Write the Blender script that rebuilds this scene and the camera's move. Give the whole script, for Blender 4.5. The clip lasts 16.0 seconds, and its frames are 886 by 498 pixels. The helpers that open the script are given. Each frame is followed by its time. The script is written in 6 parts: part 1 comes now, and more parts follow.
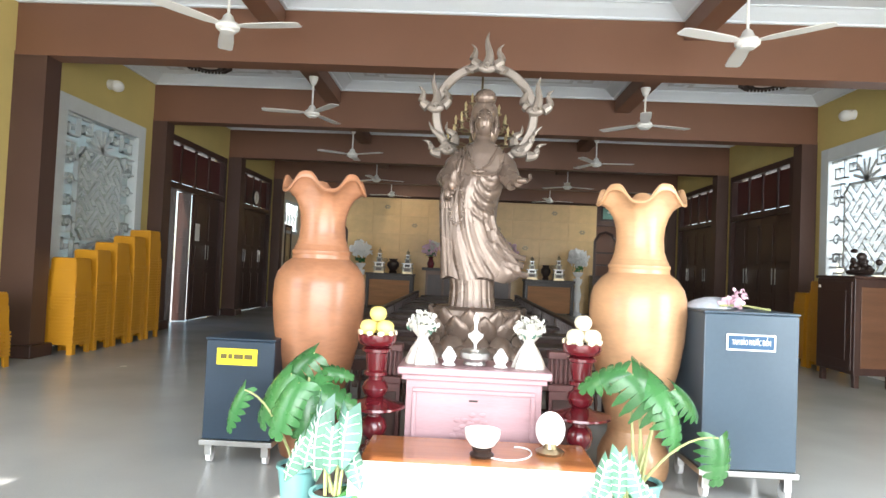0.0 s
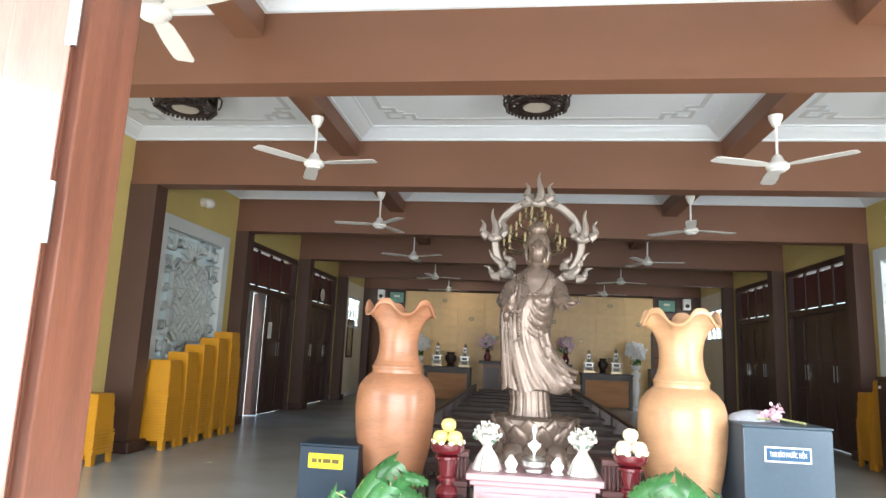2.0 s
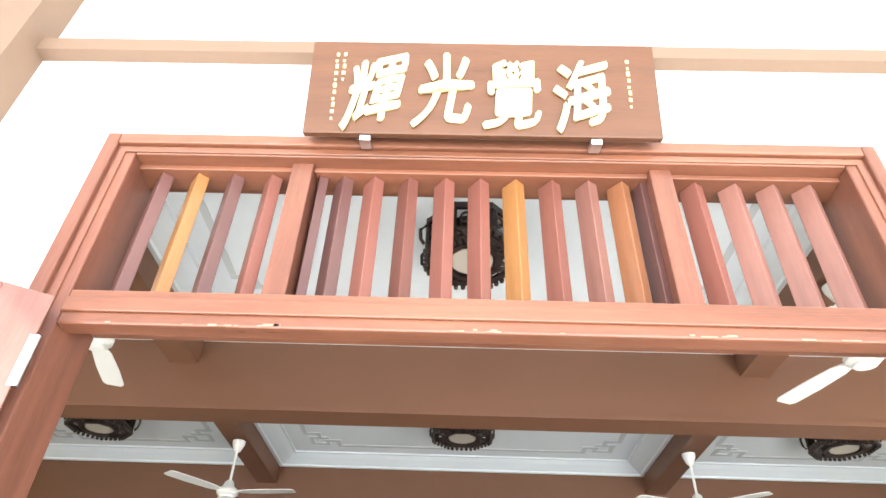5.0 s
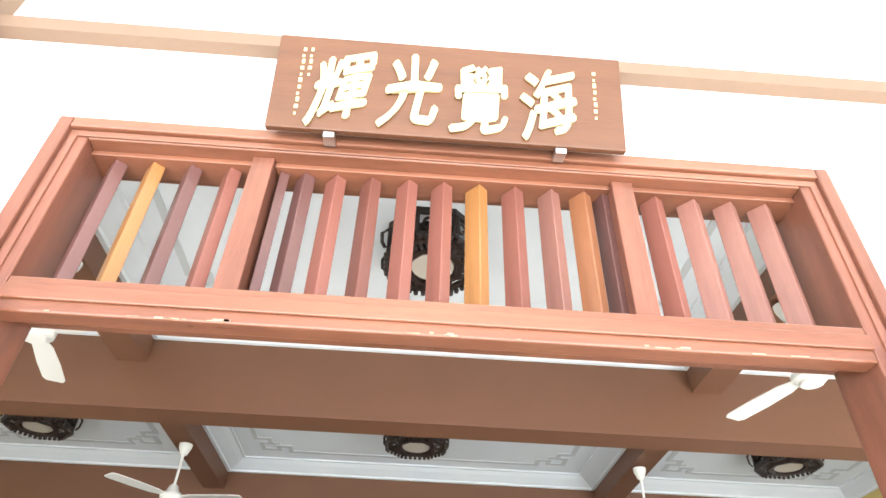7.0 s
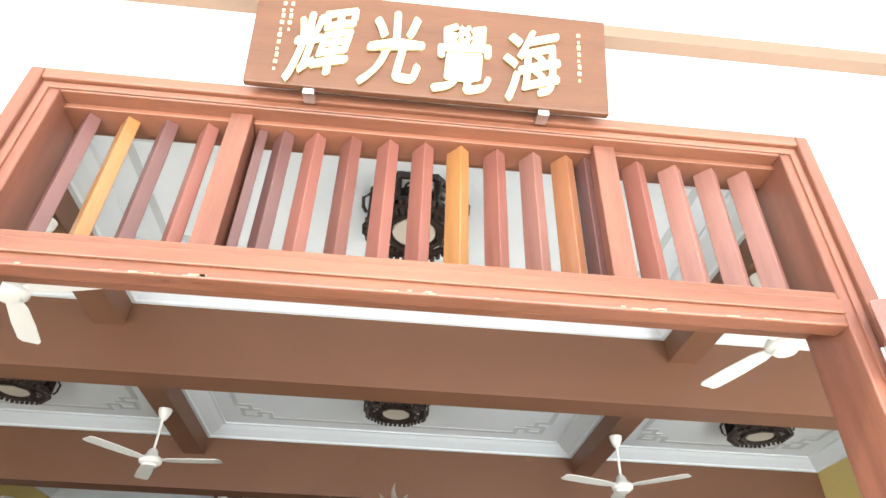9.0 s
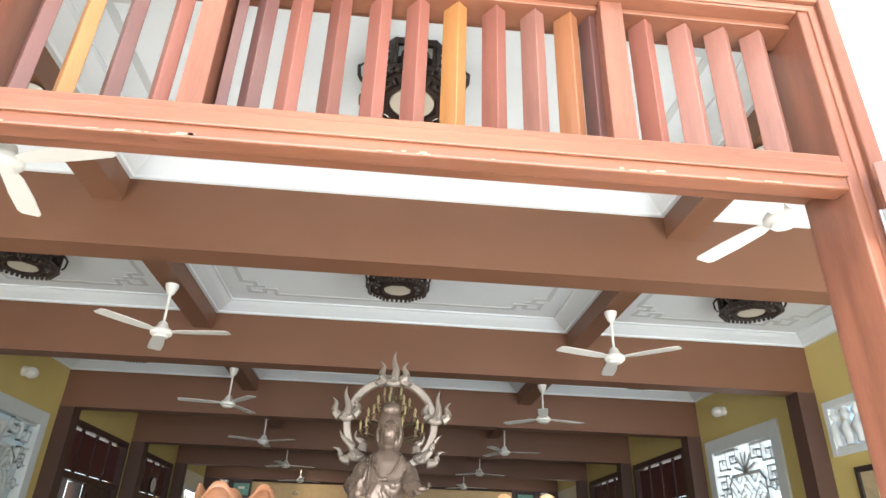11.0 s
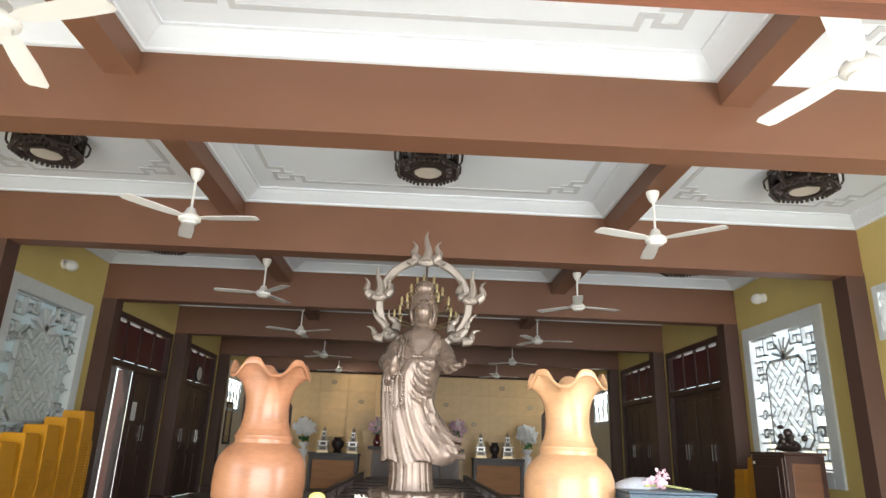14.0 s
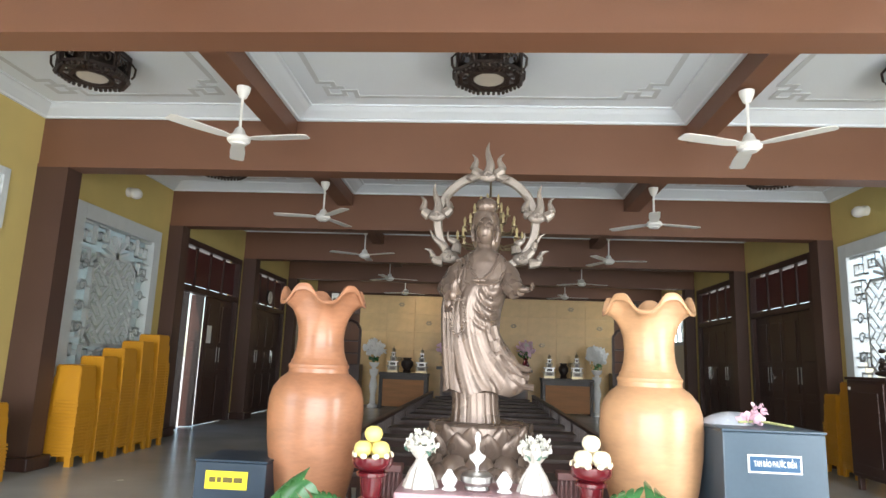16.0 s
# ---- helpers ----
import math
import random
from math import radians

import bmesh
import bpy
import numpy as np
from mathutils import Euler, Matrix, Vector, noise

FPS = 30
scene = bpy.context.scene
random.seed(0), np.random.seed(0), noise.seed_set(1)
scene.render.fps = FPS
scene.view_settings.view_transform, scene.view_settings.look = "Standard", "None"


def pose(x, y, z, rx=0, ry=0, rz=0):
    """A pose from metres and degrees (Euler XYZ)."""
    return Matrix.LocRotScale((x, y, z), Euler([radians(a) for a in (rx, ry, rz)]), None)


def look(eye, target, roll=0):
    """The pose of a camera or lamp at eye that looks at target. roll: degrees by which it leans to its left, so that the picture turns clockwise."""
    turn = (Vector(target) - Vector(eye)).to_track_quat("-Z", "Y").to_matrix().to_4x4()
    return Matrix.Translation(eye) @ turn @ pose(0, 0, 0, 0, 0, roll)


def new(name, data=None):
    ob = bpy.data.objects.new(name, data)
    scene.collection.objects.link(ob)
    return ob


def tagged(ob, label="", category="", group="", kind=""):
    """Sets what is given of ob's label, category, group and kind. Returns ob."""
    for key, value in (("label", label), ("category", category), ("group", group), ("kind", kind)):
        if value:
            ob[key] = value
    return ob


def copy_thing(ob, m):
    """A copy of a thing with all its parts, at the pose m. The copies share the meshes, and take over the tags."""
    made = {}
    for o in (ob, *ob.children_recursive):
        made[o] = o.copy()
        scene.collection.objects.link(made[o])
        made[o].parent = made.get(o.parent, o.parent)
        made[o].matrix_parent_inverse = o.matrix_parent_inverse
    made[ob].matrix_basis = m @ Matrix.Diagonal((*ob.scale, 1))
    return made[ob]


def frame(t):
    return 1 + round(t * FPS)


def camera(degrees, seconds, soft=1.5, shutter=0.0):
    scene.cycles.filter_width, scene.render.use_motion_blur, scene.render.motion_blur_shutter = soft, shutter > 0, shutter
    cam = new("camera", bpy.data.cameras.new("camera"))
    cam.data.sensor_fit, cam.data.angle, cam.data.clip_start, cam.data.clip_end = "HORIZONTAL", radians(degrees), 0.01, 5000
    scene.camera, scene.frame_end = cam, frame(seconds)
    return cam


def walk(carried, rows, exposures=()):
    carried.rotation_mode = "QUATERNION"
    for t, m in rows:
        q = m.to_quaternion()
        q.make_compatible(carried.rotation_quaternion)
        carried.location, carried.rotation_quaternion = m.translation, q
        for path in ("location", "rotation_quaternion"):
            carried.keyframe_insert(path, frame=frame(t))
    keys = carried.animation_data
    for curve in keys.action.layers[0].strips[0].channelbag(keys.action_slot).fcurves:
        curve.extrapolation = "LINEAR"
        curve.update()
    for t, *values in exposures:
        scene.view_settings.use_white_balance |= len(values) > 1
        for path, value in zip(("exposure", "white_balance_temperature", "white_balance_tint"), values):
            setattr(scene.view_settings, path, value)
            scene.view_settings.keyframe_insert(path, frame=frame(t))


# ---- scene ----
cam = camera(69.9, 16.0)
PATH = [
    (0, (-0.3156, 1.1544, 1.1988), (-0.3984, 3.5520, 1.2744), 2.5),
    (0.5, (-0.3900, 0.9876, 1.1880), (-0.5508, 3.3756, 1.3608), 2.4),
    (1, (-0.3168, 0.7812, 1.1184), (-0.6012, 3.1464, 1.4136), 2.4),
    (1.5, (-0.3276, 0.6408, 1.2672), (-0.6324, 3.0060, 1.5348), 2.5),
    (2, (-0.3372, 0.5160, 1.3824), (-0.6360, 2.8656, 1.7724), 2.5),
    (2.5, (-0.3480, 0.4044, 1.4064), (-0.6084, 2.6820, 2.1192), 2.7),
    (3, (-0.3504, 0.3672, 1.4208), (-0.5712, 2.5380, 2.4204), 2.6),
    (3.5, (-0.3612, 0.3312, 1.4196), (-0.5220, 2.3940, 2.6352), 2.4),
    (4, (-0.3480, 0.3264, 1.4208), (-0.4668, 2.3100, 2.7672), 2.4),
    (6.5, (-0.3180, 0.3744, 1.4112), (-0.2688, 2.2416, 2.9184), 2.0),
    (7, (-0.3120, 0.3804, 1.4112), (-0.2280, 2.2464, 2.9172), 2.1),
    (7.5, (-0.3060, 0.3828, 1.4112), (-0.1932, 2.2512, 2.9148), 2.0),
    (8, (-0.2988, 0.3984, 1.4052), (-0.1668, 2.2644, 2.9088), 2.0),
    (10.5, (-0.2664, 0.4644, 1.3272), (-0.0960, 2.5572, 2.4912), 1.9),
    (11, (-0.2544, 0.4896, 1.3164), (-0.0840, 2.6316, 2.3844), 1.9),
    (11.5, (-0.2664, 0.4980, 1.2960), (-0.0900, 2.6784, 2.2812), 1.9),
    (12, (-0.2376, 0.5220, 1.2816), (-0.0648, 2.7324, 2.2020), 1.8),
    (12.5, (-0.2136, 0.5748, 1.2756), (-0.0600, 2.8200, 2.1084), 2.0),
    (13, (-0.2568, 0.6636, 1.2684), (-0.1188, 2.9280, 2.0520), 2.1),
    (13.5, (-0.2832, 0.7404, 1.2516), (-0.1644, 3.0132, 2.0124), 2.1),
    (14, (-0.2472, 0.8052, 1.2372), (-0.1704, 3.0936, 1.9560), 2.0),
    (14.5, (-0.1776, 0.8352, 1.2324), (-0.1704, 3.1464, 1.8804), 2.0),
    (15, (-0.1680, 0.8952, 1.2300), (-0.2448, 3.2292, 1.7820), 2.1),
    (15.5, (-0.2160, 1.0956, 1.2804), (-0.3480, 3.4392, 1.7808), 2.2),
    (16, (-0.2160, 1.2396, 1.3128), (-0.3780, 3.5964, 1.7388), 2.1),
]
UNIT = 1.2  # metres to one unit of the plan below
walk(cam, [(t, look(eye, target, roll)) for t, eye, target, roll in PATH], [(0, 1.10, 6500, 10), (2, 1.08, 6420, 10), (3, 0.96, 6250, 10), (4, 0.88, 6400, 10), (8, 0.92, 6500, 10), (10.5, 0.98, 6600, 10), (12.5, 1.06, 6500, 10), (14.4, 1.0, 6750, 11), (15, 0.98, 6750, 11), (15.5, 0.97, 6450, 10), (16, 0.96, 6480, 10)])

# ---- light ----
world = bpy.data.worlds.new("sky")
scene.world = world
world.use_nodes = True
wn = world.node_tree.nodes
sky = wn.new("ShaderNodeTexSky")
sky.sky_type = 'NISHITA'
sky.sun_disc = False
sky.sun_elevation = radians(46)
sky.sun_rotation = radians(180)
wn["Background"].inputs[1].default_value = 0.15
world.node_tree.links.new(sky.outputs[0], wn["Background"].inputs[0])
sun = new("sun", bpy.data.lights.new("sun", 'SUN'))
sun.data.energy, sun.data.angle, sun.data.color = 5.0, radians(0.6), (1.0, 0.95, 0.88)
sun.matrix_world = look((0, 0, 0), (0.2, 1.0, -1.06))
# the bright sky that fills the open front of the porch
porch_light = new("porch_skylight", bpy.data.lights.new("porch_skylight", 'AREA'))
porch_light.data.shape, porch_light.data.size, porch_light.data.size_y = 'RECTANGLE', 9.0 * UNIT, 3.4 * UNIT
porch_light.data.energy, porch_light.data.color = 750, (0.93, 0.97, 1.0)
porch_light.matrix_world = look(Vector((0, -2.6, 1.6)) * UNIT, Vector((0, 4, 1.3)) * UNIT)
for name, eye, target, w, h, power in (("window_skylight_west", (-4.95, 8.3, 1.8), (0, 8.3, 1.2), 1.5, 1.7, 6), ("window_skylight_east", (4.72, 8.4, 1.8), (0, 8.4, 1.2), 1.5, 1.7, 14),
                                       ("shrine_skylight_west", (-4.9, 16.5, 2.1), (0, 16.8, 1.4), 1.1, 0.7, 35), ("shrine_skylight_east", (4.65, 16.3, 2.1), (0, 16.8, 1.4), 1.4, 0.7, 35),
                                       # added fill lamps in the unseen side openings, aimed down at the near floor
                                       ("doorway_fill_west", (-3.45, 1.95, 1.25), (-1.9, 3.9, -0.2), 1.8, 2.4, 50), ("doorway_fill_east", (3.15, 1.95, 1.25), (1.7, 3.9, -0.2), 1.8, 2.4, 135)):
    l = new(name, bpy.data.lights.new(name, 'AREA'))
    l.data.shape, l.data.size, l.data.size_y = 'RECTANGLE', w * UNIT, h * UNIT
    l.data.energy, l.data.color = power, (0.92, 0.97, 1.0)
    l.matrix_world = look(Vector(eye) * UNIT, Vector(target) * UNIT)


for x in (-2.0, 1.75):
    l = new("shrine_downlight", bpy.data.lights.new("shrine_downlight", 'SPOT'))
    l.data.energy, l.data.color, l.data.spot_size, l.data.spot_blend, l.data.shadow_soft_size = 165, (1.0, 0.84, 0.62), radians(120), 0.8, 0.08
    l.matrix_world = look(Vector((x, 16.0, 3.40)) * UNIT, Vector((x, 17.2, 1.2)) * UNIT)


# ---- materials ----
def material(name, colour, rough=0.5, metal=0.0, vary=0.12, scale=6.0, grain=60.0, bump=0.03, stretch=(1, 1, 1), per=0.0, coat=0.0, dark=None, spec=0.5):
    m = bpy.data.materials.new(name)
    m.use_nodes = True
    nt = m.node_tree
    n, ln = nt.nodes, nt.links
    b = n["Principled BSDF"]
    tc = n.new("ShaderNodeTexCoord")
    mp = n.new("ShaderNodeMapping")
    mp.inputs["Scale"].default_value = stretch
    ln.new(tc.outputs["Object"], mp.inputs[0])
    big = n.new("ShaderNodeTexNoise")
    big.inputs["Scale"].default_value, big.inputs["Detail"].default_value = scale, 5
    fine = n.new("ShaderNodeTexNoise")
    fine.inputs["Scale"].default_value, fine.inputs["Detail"].default_value = grain, 3
    ln.new(mp.outputs[0], big.inputs[0])
    ln.new(mp.outputs[0], fine.inputs[0])
    mix = n.new("ShaderNodeMix")
    mix.data_type = 'RGBA'
    lo = dark or [c * (1 - 2.2 * vary) for c in colour]
    hi = [min(1, c * (1 + 1.2 * vary)) for c in colour]
    mix.inputs["A"].default_value, mix.inputs["B"].default_value = (*lo, 1), (*hi, 1)
    add = n.new("ShaderNodeMath")
    add.operation = 'MULTIPLY_ADD'
    add.inputs[1].default_value = 0.35
    ln.new(fine.outputs[0], add.inputs[0])
    half = n.new("ShaderNodeMath")
    half.operation = 'MULTIPLY'
    half.inputs[1].default_value = 0.75
    ln.new(big.outputs[0], half.inputs[0])
    ln.new(half.outputs[0], add.inputs[2])
    out = add.outputs[0]
    if per:
        oi = n.new("ShaderNodeObjectInfo")
        pr = n.new("ShaderNodeMath")
        pr.operation = 'MULTIPLY_ADD'
        pr.inputs[1].default_value = per
        ln.new(oi.outputs["Random"], pr.inputs[0])
        ln.new(out, pr.inputs[2])
        out = pr.outputs[0]
    ln.new(out, mix.inputs["Factor"])
    ln.new(mix.outputs["Result"], b.inputs["Base Color"])
    rg = n.new("ShaderNodeMapRange")
    rg.inputs["To Min"].default_value, rg.inputs["To Max"].default_value = max(0.02, rough - 0.08), min(1, rough + 0.1)
    ln.new(big.outputs[0], rg.inputs[0])
    ln.new(rg.outputs[0], b.inputs["Roughness"])
    b.inputs["Metallic"].default_value = metal
    b.inputs["Coat Weight"].default_value = coat
    b.inputs["Specular IOR Level"].default_value = spec
    if bump:
        bp = n.new("ShaderNodeBump")
        bp.inputs["Strength"].default_value, bp.inputs["Distance"].default_value = bump * 5, 0.003
        ln.new(fine.outputs[0], bp.inputs["Height"])
        ln.new(bp.outputs[0], b.inputs["Normal"])
    return m


M_WHITE = material("white_wall_paint", (0.80, 0.79, 0.76), 0.75, vary=0.04, scale=2, grain=120, bump=0.04)
M_CEIL = material("white_ceiling_paint", (0.72, 0.77, 0.81), 0.7, vary=0.03, scale=1.5, grain=90)
M_CEIL_GREY = material("grey_ceiling_paint", (0.54, 0.57, 0.59), 0.7, vary=0.05)
M_YELLOW = material("yellow_wall_paint", (0.62, 0.485, 0.175), 0.7, vary=0.08, scale=2.2, grain=110, bump=0.04)
M_BEAM = material("brown_beam_paint", (0.172, 0.077, 0.042), 0.5, vary=0.07, scale=2.5, grain=90, bump=0.03)
M_WOOD = material("red_brown_door_wood", (0.212, 0.084, 0.053), 0.34, vary=0.34, scale=2.4, grain=34, stretch=(7, 7, 0.6), coat=0.12, spec=0.35)
# warmer than the jamb wood: the lower rail's orange sheen is put into the colour
M_WOOD_H = material("red_brown_rail_wood", (0.230, 0.090, 0.050), 0.30, vary=0.36, scale=1.8, grain=34, stretch=(0.6, 7, 7), coat=0.25, spec=0.4)
M_LEAFWOOD = material("glossy_door_varnish", (0.235, 0.105, 0.075), 0.22, vary=0.25, scale=3, grain=34, stretch=(7, 7, 0.6), coat=0.9, spec=0.6)
M_SLAT = material("red_brown_slat_wood", (0.152, 0.057, 0.042), 0.35, vary=0.34, scale=3, grain=34, stretch=(7, 7, 0.6), per=0.55, coat=0.08, spec=0.35)
M_SLAT_D = material("purple_brown_slat_wood", (0.10, 0.044, 0.038), 0.38, vary=0.28, scale=3, grain=30, stretch=(7, 7, 0.6), per=0.4, coat=0.2)
M_SLAT_P = material("rose_slat_wood", (0.205, 0.092, 0.070), 0.38, vary=0.28, scale=3, grain=30, stretch=(7, 7, 0.6), per=0.4, coat=0.2)
M_SLAT_O = material("orange_slat_wood", (0.25, 0.10, 0.045), 0.35, vary=0.25, scale=3, grain=30, stretch=(7, 7, 0.6), coat=0.2)
M_SLAT_Y = material("golden_slat_wood", (0.31, 0.14, 0.045), 0.35, vary=0.25, scale=3, grain=30, stretch=(7, 7, 0.6), coat=0.2)
SLATS = {"D": M_SLAT_D, "R": M_SLAT, "P": M_SLAT_P, "O": M_SLAT_O, "Y": M_SLAT_Y}
M_DARKWOOD = material("dark_stained_wood", (0.050, 0.020, 0.014), 0.38, vary=0.3, scale=3, grain=40, stretch=(6, 6, 0.7))
M_REDPANEL = material("dark_red_panel", (0.09, 0.015, 0.015), 0.4, vary=0.2, scale=3)
M_FLOOR = material("polished_grey_floor", (0.42, 0.43, 0.42), 0.22, vary=0.12, scale=1.3, grain=140, bump=0.004)
M_CHIP = material("bare_chipped_wood", (0.40, 0.25, 0.165), 0.6, vary=0.2, scale=30)
M_COLUMN = material("dark_brown_column_paint", (0.078, 0.039, 0.028), 0.45, vary=0.1, scale=2.5, grain=90, bump=0.03)
M_BOUNDARY = material("grey_backdrop_render", (0.34, 0.35, 0.33), 0.9, vary=0.2, scale=1.2)
M_PORCH = material("pale_porch_tile", (0.74, 0.71, 0.66), 0.5, vary=0.1, scale=1.5)
M_GROUND = material("pale_ground", (0.48, 0.46, 0.42), 0.9, vary=0.15, scale=0.4)
M_GRILL = material("pale_cast_grille", (0.66, 0.70, 0.70), 0.7, vary=0.06, scale=8)
M_FAN = material("white_enamel", (0.80, 0.79, 0.75), 0.3, vary=0.03, bump=0)
M_STEEL = material("brushed_steel", (0.62, 0.62, 0.60), 0.3, metal=1.0, vary=0.06, scale=20)
M_BLACKWOOD = material("black_carved_wood", (0.030, 0.018, 0.014), 0.45, vary=0.3, scale=20)
M_LAMPGLASS = material("cream_lamp_glass", (0.52, 0.47, 0.40), 0.35, vary=0.05)
M_BRONZE = material("aged_bronze", (0.172, 0.127, 0.100), 0.27, metal=0.42, vary=0.26, scale=7, grain=70, bump=0.02)
M_HALO = material("pale_bronze", (0.255, 0.218, 0.185), 0.42, metal=0.42, vary=0.22, scale=10)
M_CLAY_B = material("pale_polished_wood", (0.53, 0.30, 0.155), 0.42, vary=0.24, scale=3.2, grain=24, stretch=(1, 1, 3.0), bump=0.008, coat=0.3)
M_CLAY = material("polished_orange_wood", (0.39, 0.175, 0.090), 0.40, vary=0.32, scale=3.2, grain=24, stretch=(1, 1, 3.0), bump=0.008, coat=0.25)
M_GRANITE = material("dark_grey_metal_paint", (0.018, 0.035, 0.056), 0.38, vary=0.15, scale=5, bump=0.01)
M_GREY_BOX = material("blue_grey_metal_paint", (0.055, 0.085, 0.115), 0.35, vary=0.12, scale=4, bump=0.01)
M_RED_LACQ = material("red_lacquer", (0.11, 0.009, 0.014), 0.16, vary=0.2, scale=8, coat=0.5, bump=0.0)
M_SCREEN = material("worn_rosewood", (0.17, 0.075, 0.07), 0.38, vary=0.25, scale=5, grain=40, stretch=(0.7, 5, 5))
M_PINKWOOD = material("rose_brown_wood", (0.43, 0.265, 0.285), 0.36, vary=0.18, scale=4, grain=40, stretch=(0.7, 5, 5))
M_PLASTIC = material("orange_yellow_plastic", (0.57, 0.26, 0.016), 0.34, vary=0.06, scale=3, bump=0.0)
M_GOLDTILE = material("golden_wall_tile", (0.62, 0.42, 0.19), 0.38, vary=0.14, scale=5, grain=50, per=0.25)
M_PANEL = material("amber_panel_wood", (0.46, 0.21, 0.08), 0.6, vary=0.25, scale=3, grain=30, stretch=(0.6, 6, 6))
M_BAG = material("clear_grey_plastic_film", (0.42, 0.45, 0.50), 0.25, vary=0.2, scale=18, bump=0.06)
M_CLOTH = material("white_tablecloth", (0.84, 0.82, 0.78), 0.8, vary=0.04, scale=6, grain=300)
M_TABLE = material("varnished_table_wood", (0.45, 0.17, 0.06), 0.18, vary=0.22, scale=3, grain=25, stretch=(0.7, 6, 6), coat=0.4)
M_PORCELAIN = material("white_porcelain", (0.85, 0.84, 0.82), 0.15, vary=0.03, bump=0)
M_LEAF = material("green_leaf", (0.038, 0.135, 0.040), 0.26, vary=0.38, scale=9, per=0.5)
M_LEAF_PALE = material("pale_variegated_leaf", (0.075, 0.165, 0.120), 0.4, vary=0.3, scale=9, per=0.3)
M_LEAF_VEIN = material("white_leaf_vein", (0.60, 0.70, 0.64), 0.4, vary=0.2)
M_STEM = material("pale_stem", (0.40, 0.42, 0.18), 0.5)
M_SOIL = material("potting_soil", (0.035, 0.025, 0.018), 0.9, vary=0.3, scale=30)
M_POT = material("teal_pot_glaze", (0.16, 0.38, 0.38), 0.3, vary=0.12)
M_YFRUIT = material("yellow_fruit_skin", (0.80, 0.66, 0.20), 0.45, vary=0.1, scale=20)
M_WFRUIT = material("cream_fruit_skin", (0.82, 0.72, 0.52), 0.45, vary=0.06, scale=20)
M_FOIL = material("white_gift_foil", (0.60, 0.57, 0.52), 0.45, vary=0.14, scale=20, bump=0.08)
M_PETAL = material("white_petal", (0.66, 0.65, 0.58), 0.5, vary=0.05, scale=20)
M_PINKPETAL = material("pink_petal", (0.78, 0.52, 0.62), 0.5, vary=0.15, scale=20)
M_LABEL_Y = material("yellow_sign", (0.85, 0.66, 0.02), 0.5, vary=0.03)
M_LABEL_B = material("blue_sign", (0.014, 0.07, 0.15), 0.4, vary=0.05)
M_INK_W = material("white_lettering", (0.85, 0.85, 0.83), 0.5, vary=0.02)
M_INK_D = material("dark_lettering", (0.12, 0.09, 0.02), 0.5, vary=0.02)
M_PLAQUE = material("brown_plaque_wood", (0.135, 0.056, 0.025), 0.4, vary=0.25, scale=3, grain=30, stretch=(0.6, 6, 6))
M_GILT = material("pale_gilding", (0.64, 0.53, 0.28), 0.4, metal=0.15, vary=0.08, scale=20)
M_GOLD = material("gold_metal", (0.36, 0.29, 0.18), 0.34, metal=0.9, vary=0.15, scale=20)
M_PAPER = material("picture_paper", (0.52, 0.40, 0.24), 0.6, vary=0.25, scale=14)
M_TEALPAPER = material("teal_picture_paper", (0.14, 0.30, 0.24), 0.5, vary=0.3, scale=9)
M_SEAT = material("grey_brown_table_top", (0.075, 0.052, 0.047), 0.5, vary=0.25, scale=4)
M_BANDPAINT = material("cream_porch_paint", (0.21, 0.135, 0.09), 0.7, vary=0.06)


# ---- mesh helpers ----
def bx(bm, x0, x1, y0, y1, z0, z1, bevel=0.0):
    r = bmesh.ops.create_cube(bm, size=1.0)
    bmesh.ops.scale(bm, vec=(x1 - x0, y1 - y0, z1 - z0), verts=r["verts"])
    bmesh.ops.translate(bm, vec=((x0 + x1) / 2, (y0 + y1) / 2, (z0 + z1) / 2), verts=r["verts"])
    if bevel:
        es = {e for v in r["verts"] for e in v.link_edges}
        bmesh.ops.bevel(bm, geom=list(es), offset=bevel, segments=2, profile=0.5, affect='EDGES')
    return bm


def box(x0, x1, y0, y1, z0, z1, bevel=0.0):
    return bx(bmesh.new(), x0, x1, y0, y1, z0, z1, bevel)


def lathe(bm, prof, segs=24, cx=0.0, cy=0.0, cz=0.0):
    rings = []
    for r, z in prof:
        rings.append([bm.verts.new((cx + r * math.cos(2 * math.pi * i / segs), cy + r * math.sin(2 * math.pi * i / segs), cz + z)) for i in range(segs)])
    for a, b in zip(rings, rings[1:]):
        for i in range(segs):
            j = (i + 1) % segs
            bm.faces.new((a[i], a[j], b[j], b[i]))
    bm.faces.new(rings[0][::-1])
    bm.faces.new(rings[-1])
    return bm


def tube(bm, pts, radii, segs=8):
    pts = [Vector(p) for p in pts]
    if not isinstance(radii, (list, tuple)):
        radii = [radii] * len(pts)
    radii = [float(r) for r in radii]
    rings = []
    for i, p in enumerate(pts):
        d = (pts[min(i + 1, len(pts) - 1)] - pts[max(i - 1, 0)]).normalized()
        up = Vector((0, 0, 1)) if abs(d.z) < 0.9 else Vector((0, 1, 0))
        a = d.cross(up).normalized()
        b = a.cross(d)
        rings.append([bm.verts.new(p + radii[i] * (math.cos(2 * math.pi * k / segs) * a + math.sin(2 * math.pi * k / segs) * b)) for k in range(segs)])
    for r0, r1 in zip(rings, rings[1:]):
        for k in range(segs):
            j = (k + 1) % segs
            bm.faces.new((r0[k], r0[j], r1[j], r1[k]))
    bm.faces.new(rings[0][::-1])
    bm.faces.new(rings[-1])
    return bm


